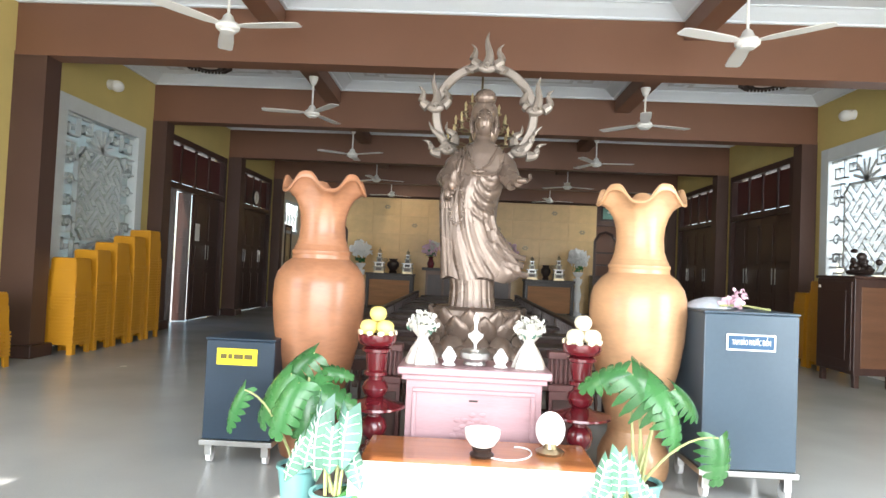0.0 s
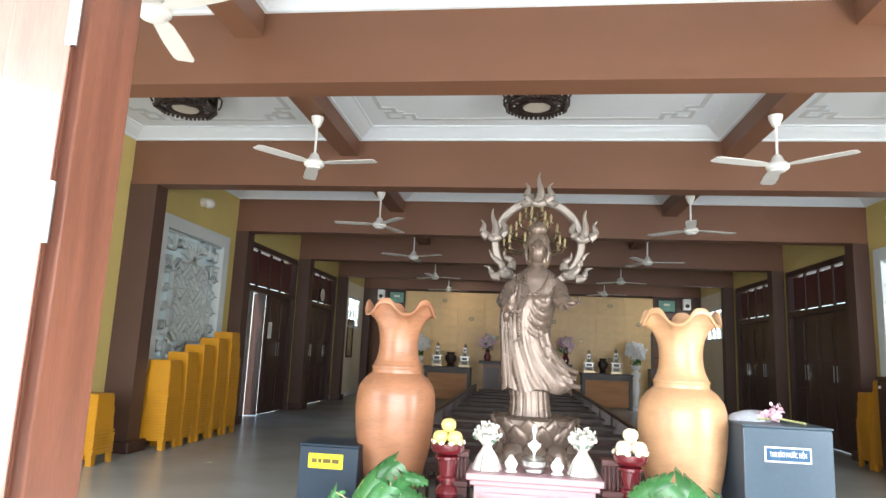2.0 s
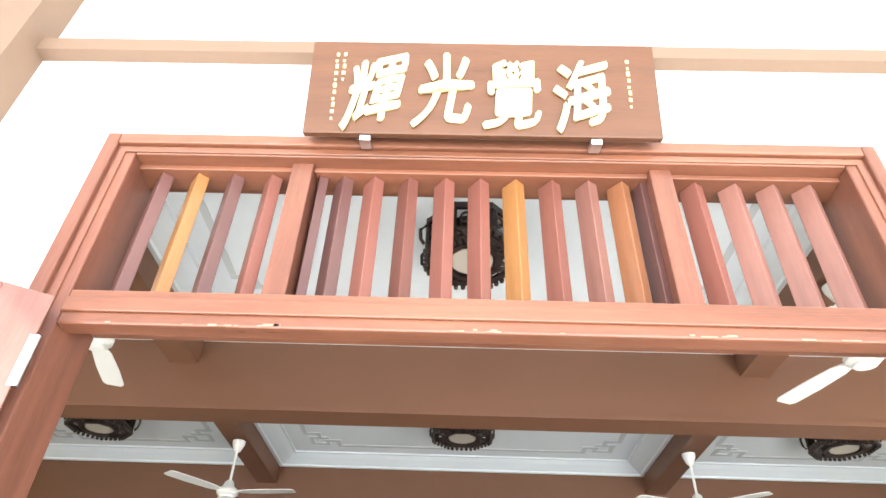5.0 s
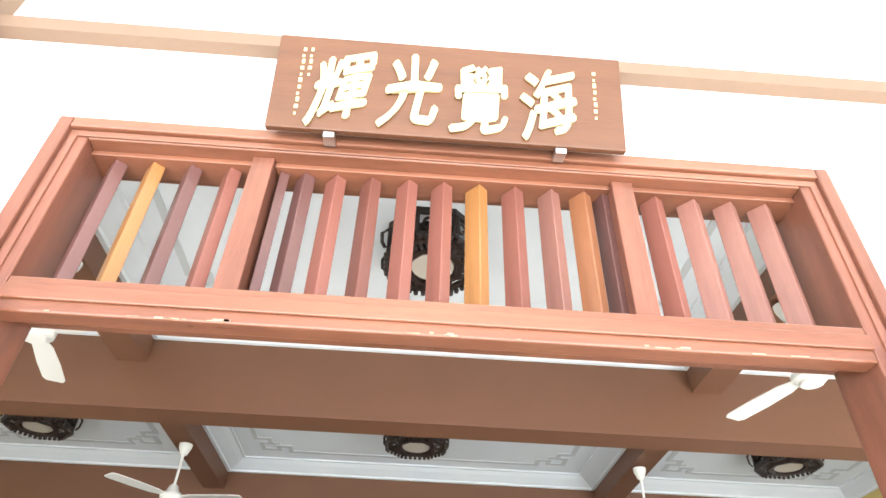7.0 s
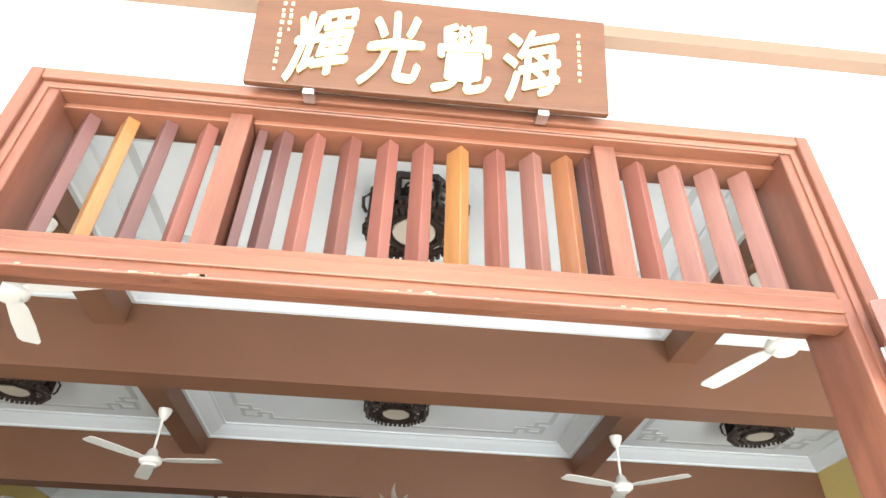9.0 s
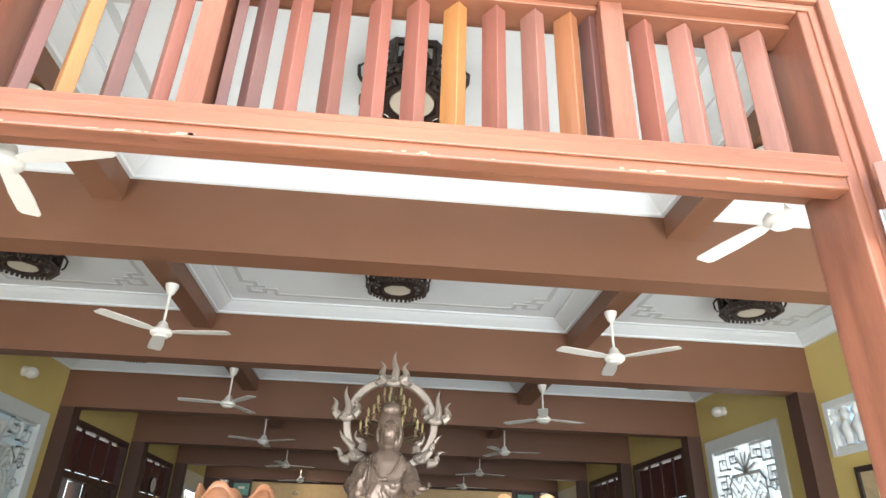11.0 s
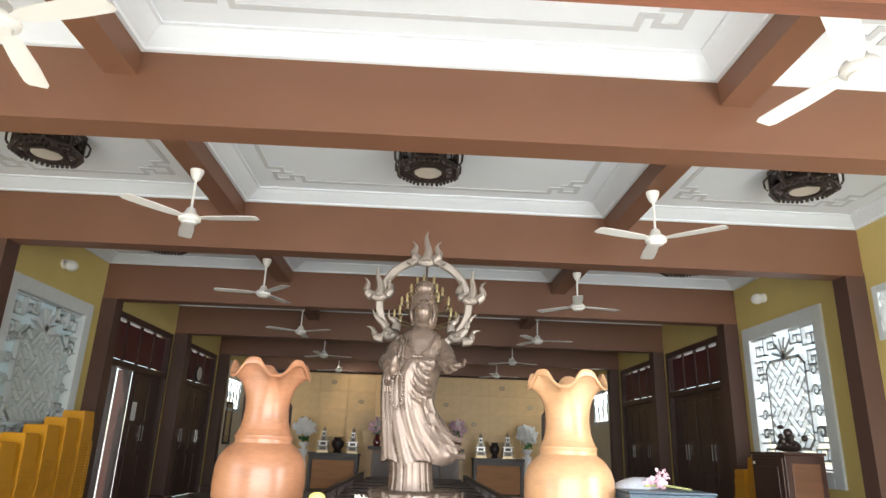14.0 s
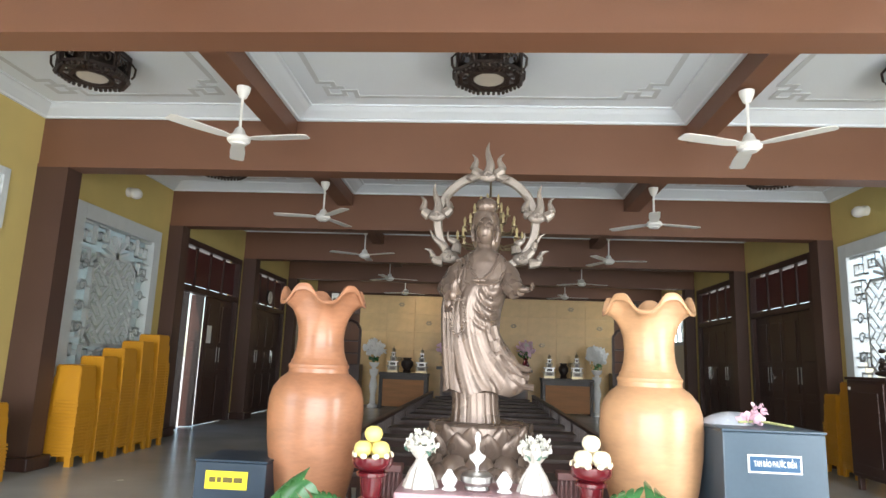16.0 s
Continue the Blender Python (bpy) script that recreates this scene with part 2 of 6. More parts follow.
def ball(bm, c, r, sx=1, sy=1, sz=1, u=14, v=9):
    q = bmesh.ops.create_uvsphere(bm, u_segments=u, v_segments=v, radius=r)
    bmesh.ops.scale(bm, vec=(sx, sy, sz), verts=q["verts"])
    bmesh.ops.translate(bm, vec=c, verts=q["verts"])
    return bm


def part(name, bm, mat, parent=None, label="", smooth=False, place=None):
    bmesh.ops.recalc_face_normals(bm, faces=bm.faces[:])
    me = bpy.data.meshes.new(name)
    bm.to_mesh(me)
    bm.free()
    me.materials.append(mat)
    if smooth:
        for p in me.polygons:
            p.use_smooth = True
        me.set_sharp_from_angle(angle=radians(40))
    ob = new(name, me)
    if parent is not None:
        ob.parent = parent
    if place is not None:
        ob.matrix_basis = place
    if label:
        ob["label"] = label
    return ob


def thing(name, label, category, group="", m=None, kind=""):
    e = new(name)
    e.empty_display_size = 0.1
    if m is not None:
        e.matrix_basis = m
    return tagged(e, label, category, group, kind)


def setting(name, bm, mat, label, category, smooth=False):
    return tagged(part(name, bm, mat, None, "", smooth), label, category, "", "structure")


# ---- plan ----
XL, XR = -4.60, 4.33
Y_IN, Y_BACK = 2.06, 18.1
Z_SOF, Z_CORN, Z_CEIL = 2.858, 3.355, 3.46
BEAMS = [4.20, 6.77, 9.45, 12.25, 14.96, 17.5]
BT = 0.20
Z_JOIST = 3.185
JOISTS = [(-2.23, -2.035), (1.66, 1.855)]
CLS, CR = [-4.30, -4.28, -4.40, -4.36, -4.40, -4.40], 4.13


def wall_along_y(x0, x1, y0, y1, z0, z1, holes):
    """A wall with rectangular holes (ya, yb, za, zb), in order of y, cut right through."""
    bm = bmesh.new()
    y = y0
    for ya, yb, za, zb in holes:
        bx(bm, x0, x1, y, ya, z0, z1)
        if za > z0:
            bx(bm, x0, x1, ya, yb, z0, za)
        bx(bm, x0, x1, ya, yb, zb, z1)
        y = yb
    bx(bm, x0, x1, y, y1, z0, z1)
    return bm


HOLES_W = [(5.55, 6.42, 2.16, 2.72), (7.40, 9.22, 0.75, 2.70), (9.86, 12.12, 0, 2.80), (12.78, 14.76, 0, 2.80), (15.9, 17.1, 1.7, 2.5)]
HOLES_E = [(5.86, 6.68, 2.18, 2.72), (7.52, 9.30, 0.75, 2.74), (10.0, 12.10, 0, 2.80), (12.80, 14.75, 0, 2.80), (15.5, 17.1, 1.7, 2.5)]
setting("wall_west", wall_along_y(XL - 0.2, XL, Y_IN, Y_BACK, 0, 3.6, HOLES_W), M_YELLOW, "yellow painted side wall of the prayer hall", "wall")
setting("wall_east", wall_along_y(XR, XR + 0.2, Y_IN, Y_BACK, 0, 3.6, HOLES_E), M_YELLOW, "yellow painted side wall of the prayer hall", "wall")
setting("wall_north", box(XL - 0.2, XR + 0.2, Y_BACK, Y_BACK + 0.2, 0, 3.6), M_BEAM, "dark brown end wall behind the shrine", "wall")
# cream overlay on the yellow walls, their brightness near the windows put into its colour
M_CREAM = material("bright_cream_overlay", (0.78, 0.71, 0.56), 0.7, vary=0.06, scale=2.2, grain=110, bump=0.04)
setting("wall_overlay_west", wall_along_y(XL, XL + 0.005, 15.18, 17.49, 0.101, 2.85, HOLES_W[-1:]), M_CREAM, "bright cream overlay on the wall beside the shrine", "wall")
setting("wall_overlay_east", wall_along_y(XR - 0.005, XR, 15.18, 17.49, 0.101, 2.85, HOLES_E[-1:]), M_CREAM, "bright cream overlay on the wall beside the shrine", "wall")
FX0, FX1, FZ = -1.558, 1.212, 2.91
bm = bmesh.new()
for xa, xb in ((-7.5, -4.4), (-2.5, FX0), (FX1, 2.2), (4.1, 7.5)):
    bx(bm, xa, xb, 1.86, Y_IN, -0.3, 4.6)
# unseen side openings, added to let more light into the hall
for xa, xb in ((-4.4, -2.5), (2.2, 4.1)):
    bx(bm, xa, xb, 1.86, Y_IN, 2.5, 4.6)
    bx(bm, xa, xb, 1.86, Y_IN, -0.3, 0.0)
bx(bm, FX0, FX1, 1.86, Y_IN, FZ, 4.6)
setting("wall_south", bm, M_WHITE, "white painted entrance wall with its doorway and two added side openings", "wall")
setting("floor", box(XL - 0.2, XR + 0.2, 1.87, Y_BACK, -0.3, 0.0), M_FLOOR, "polished grey stone floor of the hall", "floor")
setting("pavement", box(-7.5, 7.5, -3.0, 1.86, -0.5, -0.3), M_PORCH, "pale tiled porch floor before the door", "floor")
setting("ground", box(-300, 300, -300, 300, -0.8, -0.5), M_GROUND, "pale paved ground around the building", "ground")
# backdrop added to keep the bright sky out of the west window gaps
setting("backdrop_wall", box(-6.4, -6.2, 2.4, 9.5, -0.5, 3.4), M_BOUNDARY, "grey backdrop wall added outside the west windows", "wall")
# unseen slab, added so its front edge sets how far sun reaches inside
setting("unseen_porch_ceiling", box(-7.5, 7.5, -0.4, 1.86, 4.35, 4.6), M_WHITE, "unseen white porch ceiling added to limit the sun", "ceiling")
bm = bmesh.new()
bx(bm, -1.99, 7.4, 1.80, 1.86, 3.34, 3.415)
setting("trim", bm, M_BANDPAINT, "pale brown painted band across the white wall", "trim")
setting("pilaster", box(-2.4, -1.99, 1.70, 1.86, -0.3, 4.35), M_BANDPAINT, "pale brown painted pilaster on the white wall", "pilaster")

# ceiling: slab, cornices and grey ornament lines in one mesh each
setting("ceiling", box(XL, XR, Y_IN, Y_BACK, Z_CEIL, 3.6), M_CEIL, "white painted coffered ceiling slab", "ceiling")
edges = [Y_IN] + [v for b in BEAMS for v in (b, b + BT)] + [Y_BACK]
cells_y = list(zip(edges[0::2], edges[1::2]))
cells_x = [(XL, JOISTS[0][0]), (JOISTS[0][1], JOISTS[1][0]), (JOISTS[1][1], XR)]
bm = bmesh.new()
gm = bmesh.new()
for ya, yb in cells_y:
    if yb - ya < 1.0:
        continue
    for xa, xb in cells_x:
        prev = None
        for d, z in ((0.0, Z_CORN), (0.03, Z_CORN), (0.035, Z_CORN + 0.018), (0.06, Z_CORN + 0.030), (0.12, Z_CORN + 0.062), (0.16, Z_CEIL - 0.014), (0.185, Z_CEIL - 0.014), (0.185, Z_CEIL)):
            ring = [bm.verts.new(p) for p in ((xa + d, ya + d, z), (xb - d, ya + d, z), (xb - d, yb - d, z), (xa + d, yb - d, z))]
            if prev:
                for k in range(4):
                    bm.faces.new((prev[k], prev[(k + 1) % 4], ring[(k + 1) % 4], ring[k]))
            prev = ring
        i, t = 0.34, 0.045
        zl = Z_CEIL - 0.006
        c = 0.34
        for y in (ya + i, yb - i - t):
            bx(gm, xa + i + c, xb - i - c, y, y + t, zl, Z_CEIL)
        for x in (xa + i, xb - i - t):
            bx(gm, x, x + t, ya + i + c, yb - i - c, zl, Z_CEIL)
        for sx, x in ((1, xa + i), (-1, xb - i)):
            for sy, y in ((1, ya + i), (-1, yb - i)):
                def seg(u0, u1, v0, v1):
                    xs, ys = sorted((x + sx * u0, x + sx * u1)), sorted((y + sy * v0, y + sy * v1))
                    bx(gm, xs[0], xs[1], ys[0], ys[1], zl - 0.001, Z_CEIL)
                # a square ring with a stepped hook to each of the two border lines
                seg(c - t, c, 0, 0.17)
                seg(0.19, c - t, 0.17 - t, 0.17)
                seg(0.0, 0.17, c - t, c)
                seg(0.17 - t, 0.17, 0.19 + t, c - t)
                seg(0.04, 0.19 + t, 0.19, 0.19 + t)
                seg(0.04, 0.19 + t, 0.04, 0.04 + t)
                seg(0.04, 0.04 + t, 0.04 + t, 0.19)
                seg(0.19, 0.19 + t, 0.04 + t, 0.17 - t)
setting("cornice", bm, M_CEIL, "white moulded plaster cornice round the coffers", "cornice")
setting("ceiling_ornament", gm, M_CEIL_GREY, "grey painted meander lines on the ceiling", "ornament")

for i, y in enumerate(BEAMS):
    bm = box(XL, XR, y, y + BT, Z_SOF, Z_CEIL)
    bx(bm, XL, XR, y - 0.012, y + BT + 0.012, Z_SOF - 0.004, Z_SOF + 0.03)
    tagged(part("ceiling_beam", bm, M_BEAM), "brown painted cross beam of the hall", "beam", "cross beams", "structure")
for xa, xb in JOISTS:
    for ya, yb in cells_y:
        tagged(part("ceiling_joist", box(xa, xb, ya, yb, Z_JOIST, Z_CEIL), M_BEAM), "brown painted lengthwise joist under the ceiling", "joist", "joists", "structure")
for y, CL in zip(BEAMS, CLS):
    for x0, x1 in ((XL, CL), (CR, XR)):
        bm = box(x0, x1, y - 0.01, y + BT + 0.01, 0.0, Z_SOF)
        c = tagged(part("column", bm, M_COLUMN), "brown painted half column against the wall", "column", "columns", "structure")
        w = 0.05
        part("plinth", box(x0, x1 + (w if x0 < 0 else 0), y - 0.06, y + BT + 0.06, 0, 0.12, 0.01) if x0 < 0 else box(x0 - w, x1, y - 0.06, y + BT + 0.06, 0, 0.12, 0.01), M_DARKWOOD, c, "dark stone plinth")
for x0, x1, holes in ((XL, XL + 0.012, HOLES_W), (XR - 0.012, XR, HOLES_E)):
    bm = bmesh.new()
    y = Y_IN
    for ya, yb, za, zb in holes:
        if za == 0:
            bx(bm, x0, x1, y, ya, 0, 0.1)
            y = yb
    bx(bm, x0, x1, y, Y_BACK, 0, 0.1)
    setting("baseboard", bm, M_WHITE, "white baseboard along the yellow wall", "baseboard")


# ---- entrance frame, slatted transom and door leaves ----
def entrance():
    f = thing("door_frame", "red-brown varnished wooden entrance frame with slatted transom", "door frame", kind="structure")
    y0, y1 = 1.872, 2.075
    w = 0.12
    for x0, x1 in ((FX0, FX0 + w), (FX1 - w, FX1)):
        bm = box(x0, x1, y0, y1, 0, FZ, 0.006)
        e0, e1 = (x0, x0 + 0.05) if x0 < 0 else (x1 - 0.05, x1)
        bx(bm, e0, e1, y0 - 0.02, y0 + 0.01, 0, FZ, 0.006)
        e0, e1 = (x0 + 0.06, x0 + 0.085) if x0 < 0 else (x1 - 0.085, x1 - 0.06)
        bx(bm, e0, e1, y0 - 0.008, y0 + 0.01, 0, FZ - 0.06, 0.003)
        part("jamb", bm, M_WOOD, f)
    bm = box(FX0 + w, FX1 - w, y0, y1, FZ - 0.09, FZ, 0.005)
    bx(bm, FX0 + 0.05, FX1 - 0.05, y0 - 0.02, y0 + 0.01, FZ - 0.05, FZ, 0.006)
    part("head", bm, M_WOOD_H, f)
    bm = box(FX0 + w, FX1 - w, y0, y0 + 0.065, 2.112, 2.232, 0.006)
    bx(bm, FX0 + w, FX1 - w, y0 + 0.067, y1 - 0.002, 2.175, 2.230, 0.004)
    bx(bm, FX0 + w, FX1 - w, y0 - 0.012, y0 - 0.001, 2.15, 2.20, 0.004)
    part("transom_rail", bm, M_WOOD_H, f)
    bx2 = bmesh.new()
    bx(bx2, FX0 + 0.06, FX1 - 0.06, y0 - 0.008, y0 - 0.001, FZ - 0.085, FZ - 0.06, 0.003)
    part("moulding", bx2, M_WOOD_H, f)
    for x, l in ((-0.83, 0.05), (-0.80, 0.016), (-0.22, 0.012), (-0.17, 0.02), (0.505, 0.03), (0.40, 0.014)):
        part("worn_chip", box(x, x + l, y0 - 0.0035, y0 - 0.0012, 2.118, 2.124), M_CHIP, f, "pale chipped edge")
    rnd = random.Random(21)
    for k in range(16):
        x = rnd.uniform(FX0 + 0.2, FX1 - 0.2)
        part("scratch", box(x, x + rnd.uniform(0.01, 0.06), y0 - 0.0025, y0 - 0.0012, 2.113 + rnd.uniform(0, 0.004), 2.1175 + rnd.uniform(0, 0.003)), M_CHIP, f, "pale scratch")
    for cx in (-0.58, 0.27):
        for k in range(7):
            x, z = cx + rnd.uniform(-0.07, 0.07), FZ - 0.082 + rnd.uniform(-0.004, 0.016)
            part("worn_patch", box(x, x + rnd.uniform(0.012, 0.045), y0 - 0.0025, y0 - 0.0012, z, z + rnd.uniform(0.003, 0.009)), M_CHIP, f, "pale worn varnish")
    for x0, x1 in ((-0.872, -0.796), (0.408, 0.486)):
        part("mullion", box(x0, x1, y0 + 0.03, y1 - 0.02, 2.232, FZ - 0.09, 0.004), M_WOOD, f)
    for x0, x1 in ((FX0 + w, -0.873), (-0.795, 0.407), (0.487, FX1 - w)):
        part("batten", box(x0, x1, 1.925, 2.035, FZ - 0.1115, FZ - 0.0905, 0.003), M_WOOD_H, f)
    xs = [-1.36, -1.228, -1.095, -0.955, -0.772, -0.692, -0.582, -0.455, -0.323, -0.198, -0.072, 0.060, 0.193, 0.310, 0.388, 0.575, 0.714, 0.850, 0.98]
    kinds = "DYDRDDRRRRYRPODRPPP"
    base = {}
    for k, x in enumerate(xs):
        s, q = 0.031, kinds[k]
        if q not in base:
            o = part("slat", box(-s * 0.70, s * 0.70, -s * 1.15, s * 1.15, 2.232, FZ - 0.112, 0.003), SLATS[q], f)
            base[q] = o.data
        else:
            o = new("slat", base[q])
            o.parent = f
        o.matrix_basis = pose(x, 1.98, 0, 0, 0, 38 + random.uniform(-5, 5))
        if k in (4, 14):  # thin dark slats set against the mullions, added for their shaded side faces
            o.matrix_basis = pose(x, 1.98, 0, 0, 0, 20) @ Matrix.Diagonal((0.75, 0.9, 1, 1))


def door_leaf(name, hinge, angle, width, flip, label):
    """A panelled leaf that hangs at its hinge edge; x runs along the leaf."""
    f = thing(name, label, "door", "entrance door leaves", pose(*hinge, 0, 0, angle))
    h, s, t = 2.13, 0.13, 0.045
    part("stile", box(0, s, -t / 2, t / 2, 0, h, 0.004), M_LEAFWOOD, f)
    part("stile", box(width - s, width, -t / 2, t / 2, 0, h, 0.004), M_LEAFWOOD, f)
    for z0, z1 in ((0, 0.2), (0.78, 0.9), (1.55, 1.67), (h - 0.13, h)):
        part("rail", box(s, width - s, -t / 2, t / 2, z0, z1, 0.004), M_LEAFWOOD, f)
    for k in range(6):
        x = s + (width - 2 * s) * (k + 0.5) / 6
        part("slat", box(x - 0.016, x + 0.016, -0.012, 0.012, 0.9, 1.55, 0.003), M_LEAFWOOD, f)
    for z0, z1 in ((0.2, 0.78), (1.67, h - 0.13)):
        bm = box(s, width - s, -0.008, 0.008, z0, z1)
        bx(bm, s + 0.04, width - s - 0.04, -0.016, 0.016, z0 + 0.04, z1 - 0.04, 0.006)
        part("panel", bm, M_LEAFWOOD, f)
    for z in (0.25, 1.35, 1.85):
        bm = box(-0.012, 0.014, flip * t / 2 - 0.003, flip * t / 2 + 0.003, z, z + 0.15)
        tube(bm, [(-0.006, flip * (t / 2 + 0.004), z), (-0.006, flip * (t / 2 + 0.004), z + 0.15)], 0.008)
        part("hinge", bm, M_STEEL, f, "steel hinge")


entrance()
door_leaf("entrance_door", (-1.425, 1.805, 0.02), 180 + 33, 0.66, 1, "red-brown panelled door leaf standing open outwards")
door_leaf("entrance_door", (1.12, 1.805, 0.02), -33, 0.66, 1, "red-brown panelled door leaf standing open outwards")


# ---- ceiling fans ----
def fan():
    f = thing("ceiling_fan", "white three-bladed ceiling fan hanging from a joist", "fan", "ceiling fans")
    bm = lathe(bmesh.new(), [(0.055, 0.43), (0.052, 0.40), (0.03, 0.345), (0.018, 0.335)], 16)
    part("canopy", bm, M_FAN, f, smooth=True)
    part("rod", lathe(bmesh.new(), [(0.011, 0.34), (0.011, 0.09)], 8), M_FAN, f)
    bm = lathe(bmesh.new(), [(0.02, 0.10), (0.035, 0.085), (0.05, 0.045), (0.075, 0.03), (0.088, 0.010), (0.086, -0.012), (0.07, -0.026), (0.06, -0.027), (0.055, -0.04), (0.025, -0.045)], 24)
    part("motor", bm, M_FAN, f, smooth=True)
    blade = None
    for k in range(3):
        if blade is None:
            bm = bmesh.new()
            pts = [(0.075, -0.025), (0.16, -0.05), (0.35, -0.060), (0.535, -0.058), (0.565, -0.042), (0.565, 0.042), (0.535, 0.058), (0.35, 0.060), (0.16, 0.05), (0.075, 0.025)]
            lo = [bm.verts.new((x, y, 0.006 + 0.06 * y)) for x, y in pts]
            hi = [bm.verts.new((x, y, 0.012 + 0.06 * y)) for x, y in pts]
            bm.faces.new(lo[::-1])
            bm.faces.new(hi)
            for i in range(len(pts)):
                j = (i + 1) % len(pts)
                bm.faces.new((lo[i], lo[j], hi[j], hi[i]))
            blade = o = part("blade", bm, M_FAN, f)
        else:
            o = new("blade", blade.data)
            o.parent = f
        o.matrix_basis = pose(0, 0, 0, 0, 0, 120 * k)
    return f


fan_y = [3.08, 5.58, 8.2, 10.85, 13.6, 16.2]
fan_turn = {0: (-16, -13.5), 1: (-7, -42), 2: (70, 16), 3: (-28, -5), 4: (20, 20), 5: (40, 10)}
first = None
for k, y in enumerate(fan_y):
    for s, x in enumerate((-2.10, 1.72)):
        m = pose(x + (0.016 if k == 0 else 0), y, 2.73, 0, 0, fan_turn[k][s])
        if first is None:
            first = fan()
            first.matrix_basis = m
        else:
            copy_thing(first, m)


# ---- octagonal carved ceiling lamps ----
def ceiling_lamp():
    f = thing("ceiling_lamp", "octagonal dark carved wooden ceiling lamp with cream panel", "lamp", "ceiling lamps")
    R = 0.27

    def ring(bm, r0, r1, z0, z1):
        vs = [[bm.verts.new((r * math.cos(math.pi / 4 * i + math.pi / 8), r * math.sin(math.pi / 4 * i + math.pi / 8), z)) for i in range(8)] for r, z in ((r0, z0), (r1, z0), (r1, z1), (r0, z1))]
        for q in range(4):
            a, b = vs[q], vs[(q + 1) % 4]
            for i in range(8):
                bm.faces.new((a[i], a[(i + 1) % 8], b[(i + 1) % 8], b[i]))
    bm = bmesh.new()
    ring(bm, R - 0.03, R, -0.20, -0.17)
    ring(bm, R - 0.02, R, -0.04, 0.0)
    ring(bm, 0.14, 0.17, -0.225, -0.20)
    ring(bm, R - 0.055, R - 0.03, -0.21, -0.19)
    for i in range(8):
        a = math.pi / 4 * i + math.pi / 8
        c, s = math.cos(a), math.sin(a)
        tube(bm, [(c * (R - 0.012), s * (R - 0.012), -0.2), (c * (R - 0.012), s * (R - 0.012), 0)], 0.014, 6)
        tube(bm, [(c * 0.16, s * 0.16, -0.21), (c * (R - 0.03), s * (R - 0.03), -0.19)], 0.012, 6)
        # carved tail at each corner
        tube(bm, [(c * R, s * R, -0.05), (c * (R + 0.035), s * (R + 0.035), -0.09), (c * (R + 0.03), s * (R + 0.03), -0.15), (c * (R + 0.01), s * (R + 0.01), -0.18)], 0.010, 6)
    part("frame", bm, M_BLACKWOOD, f)
    bm = bmesh.new()
    for i in range(8):
        for j in range(5):
            a0 = math.pi / 4 * i - math.pi / 8
            p = Vector((math.cos(a0), math.sin(a0), 0)) * R
            q = Vector((math.cos(a0 + math.pi / 4), math.sin(a0 + math.pi / 4), 0)) * R
            v = p.lerp(q, (j + 0.5) / 5)
            ball(bm, (v.x, v.y, -0.21), 0.016, 1, 1, 1.1, 6, 5)
    part("bead_fringe", bm, M_BLACKWOOD, f)
    # openwork scrolls on the eight sides and round the glass
    bm = bmesh.new()
    for i in range(8):
        a0 = math.pi / 4 * i - math.pi / 8
        p = Vector((math.cos(a0), math.sin(a0), 0)) * (R - 0.014)
        q = Vector((math.cos(a0 + math.pi / 4), math.sin(a0 + math.pi / 4), 0)) * (R - 0.014)
        for c0, way in ((0.30, 1), (0.70, -1)):
            line = []
            for t in np.linspace(0, 6.5, 16):
                v = p.lerp(q, c0 + way * 0.19 * math.cos(t) * (1 - t / 9))
                line.append((v.x, v.y, -0.105 + 0.050 * math.sin(t) * (1 - t / 9)))
            tube(bm, line, 0.008, 5)
    part("side_scrollwork", bm, M_BLACKWOOD, f)
    bm = bmesh.new()
    for i in range(8):
        a0 = math.pi / 4 * i
        cx, cy = 0.195 * math.cos(a0), 0.195 * math.sin(a0)
        tube(bm, [(cx + 0.034 * math.cos(t), cy + 0.034 * math.sin(t), -0.198) for t in np.linspace(0, 2 * math.pi, 12)], 0.009, 5)
        for w in (-0.24, 0.24):
            tube(bm, [(0.160 * math.cos(a0 + w * 0.8), 0.160 * math.sin(a0 + w * 0.8), -0.206), (0.222 * math.cos(a0 + w), 0.222 * math.sin(a0 + w), -0.192)], 0.009, 5)
    part("base_scrollwork", bm, M_BLACKWOOD, f)
    part("inner_drum", lathe(bmesh.new(), [(0.15, -0.203), (0.155, -0.10), (0.15, -0.005)], 16), M_BLACKWOOD, f)
    part("glass_panel", lathe(bmesh.new(), [(0.115, -0.214), (0.118, -0.205)], 20), M_LAMPGLASS, f, "cream glass panel")
    return f


first = None
for ya, yb in cells_y[:6]:
    for x in (-3.36, -0.19, 3.06):
        if x == -0.19 and ya > 6.5 and ya < 7.5:
            continue
        m = pose(x, {0: 3.05, 1: 5.60}.get(cells_y.index((ya, yb)), (ya + yb) / 2), Z_CEIL)
        if first is None:
            first = ceiling_lamp()
            first.matrix_basis = m
        else:
            copy_thing(first, m)


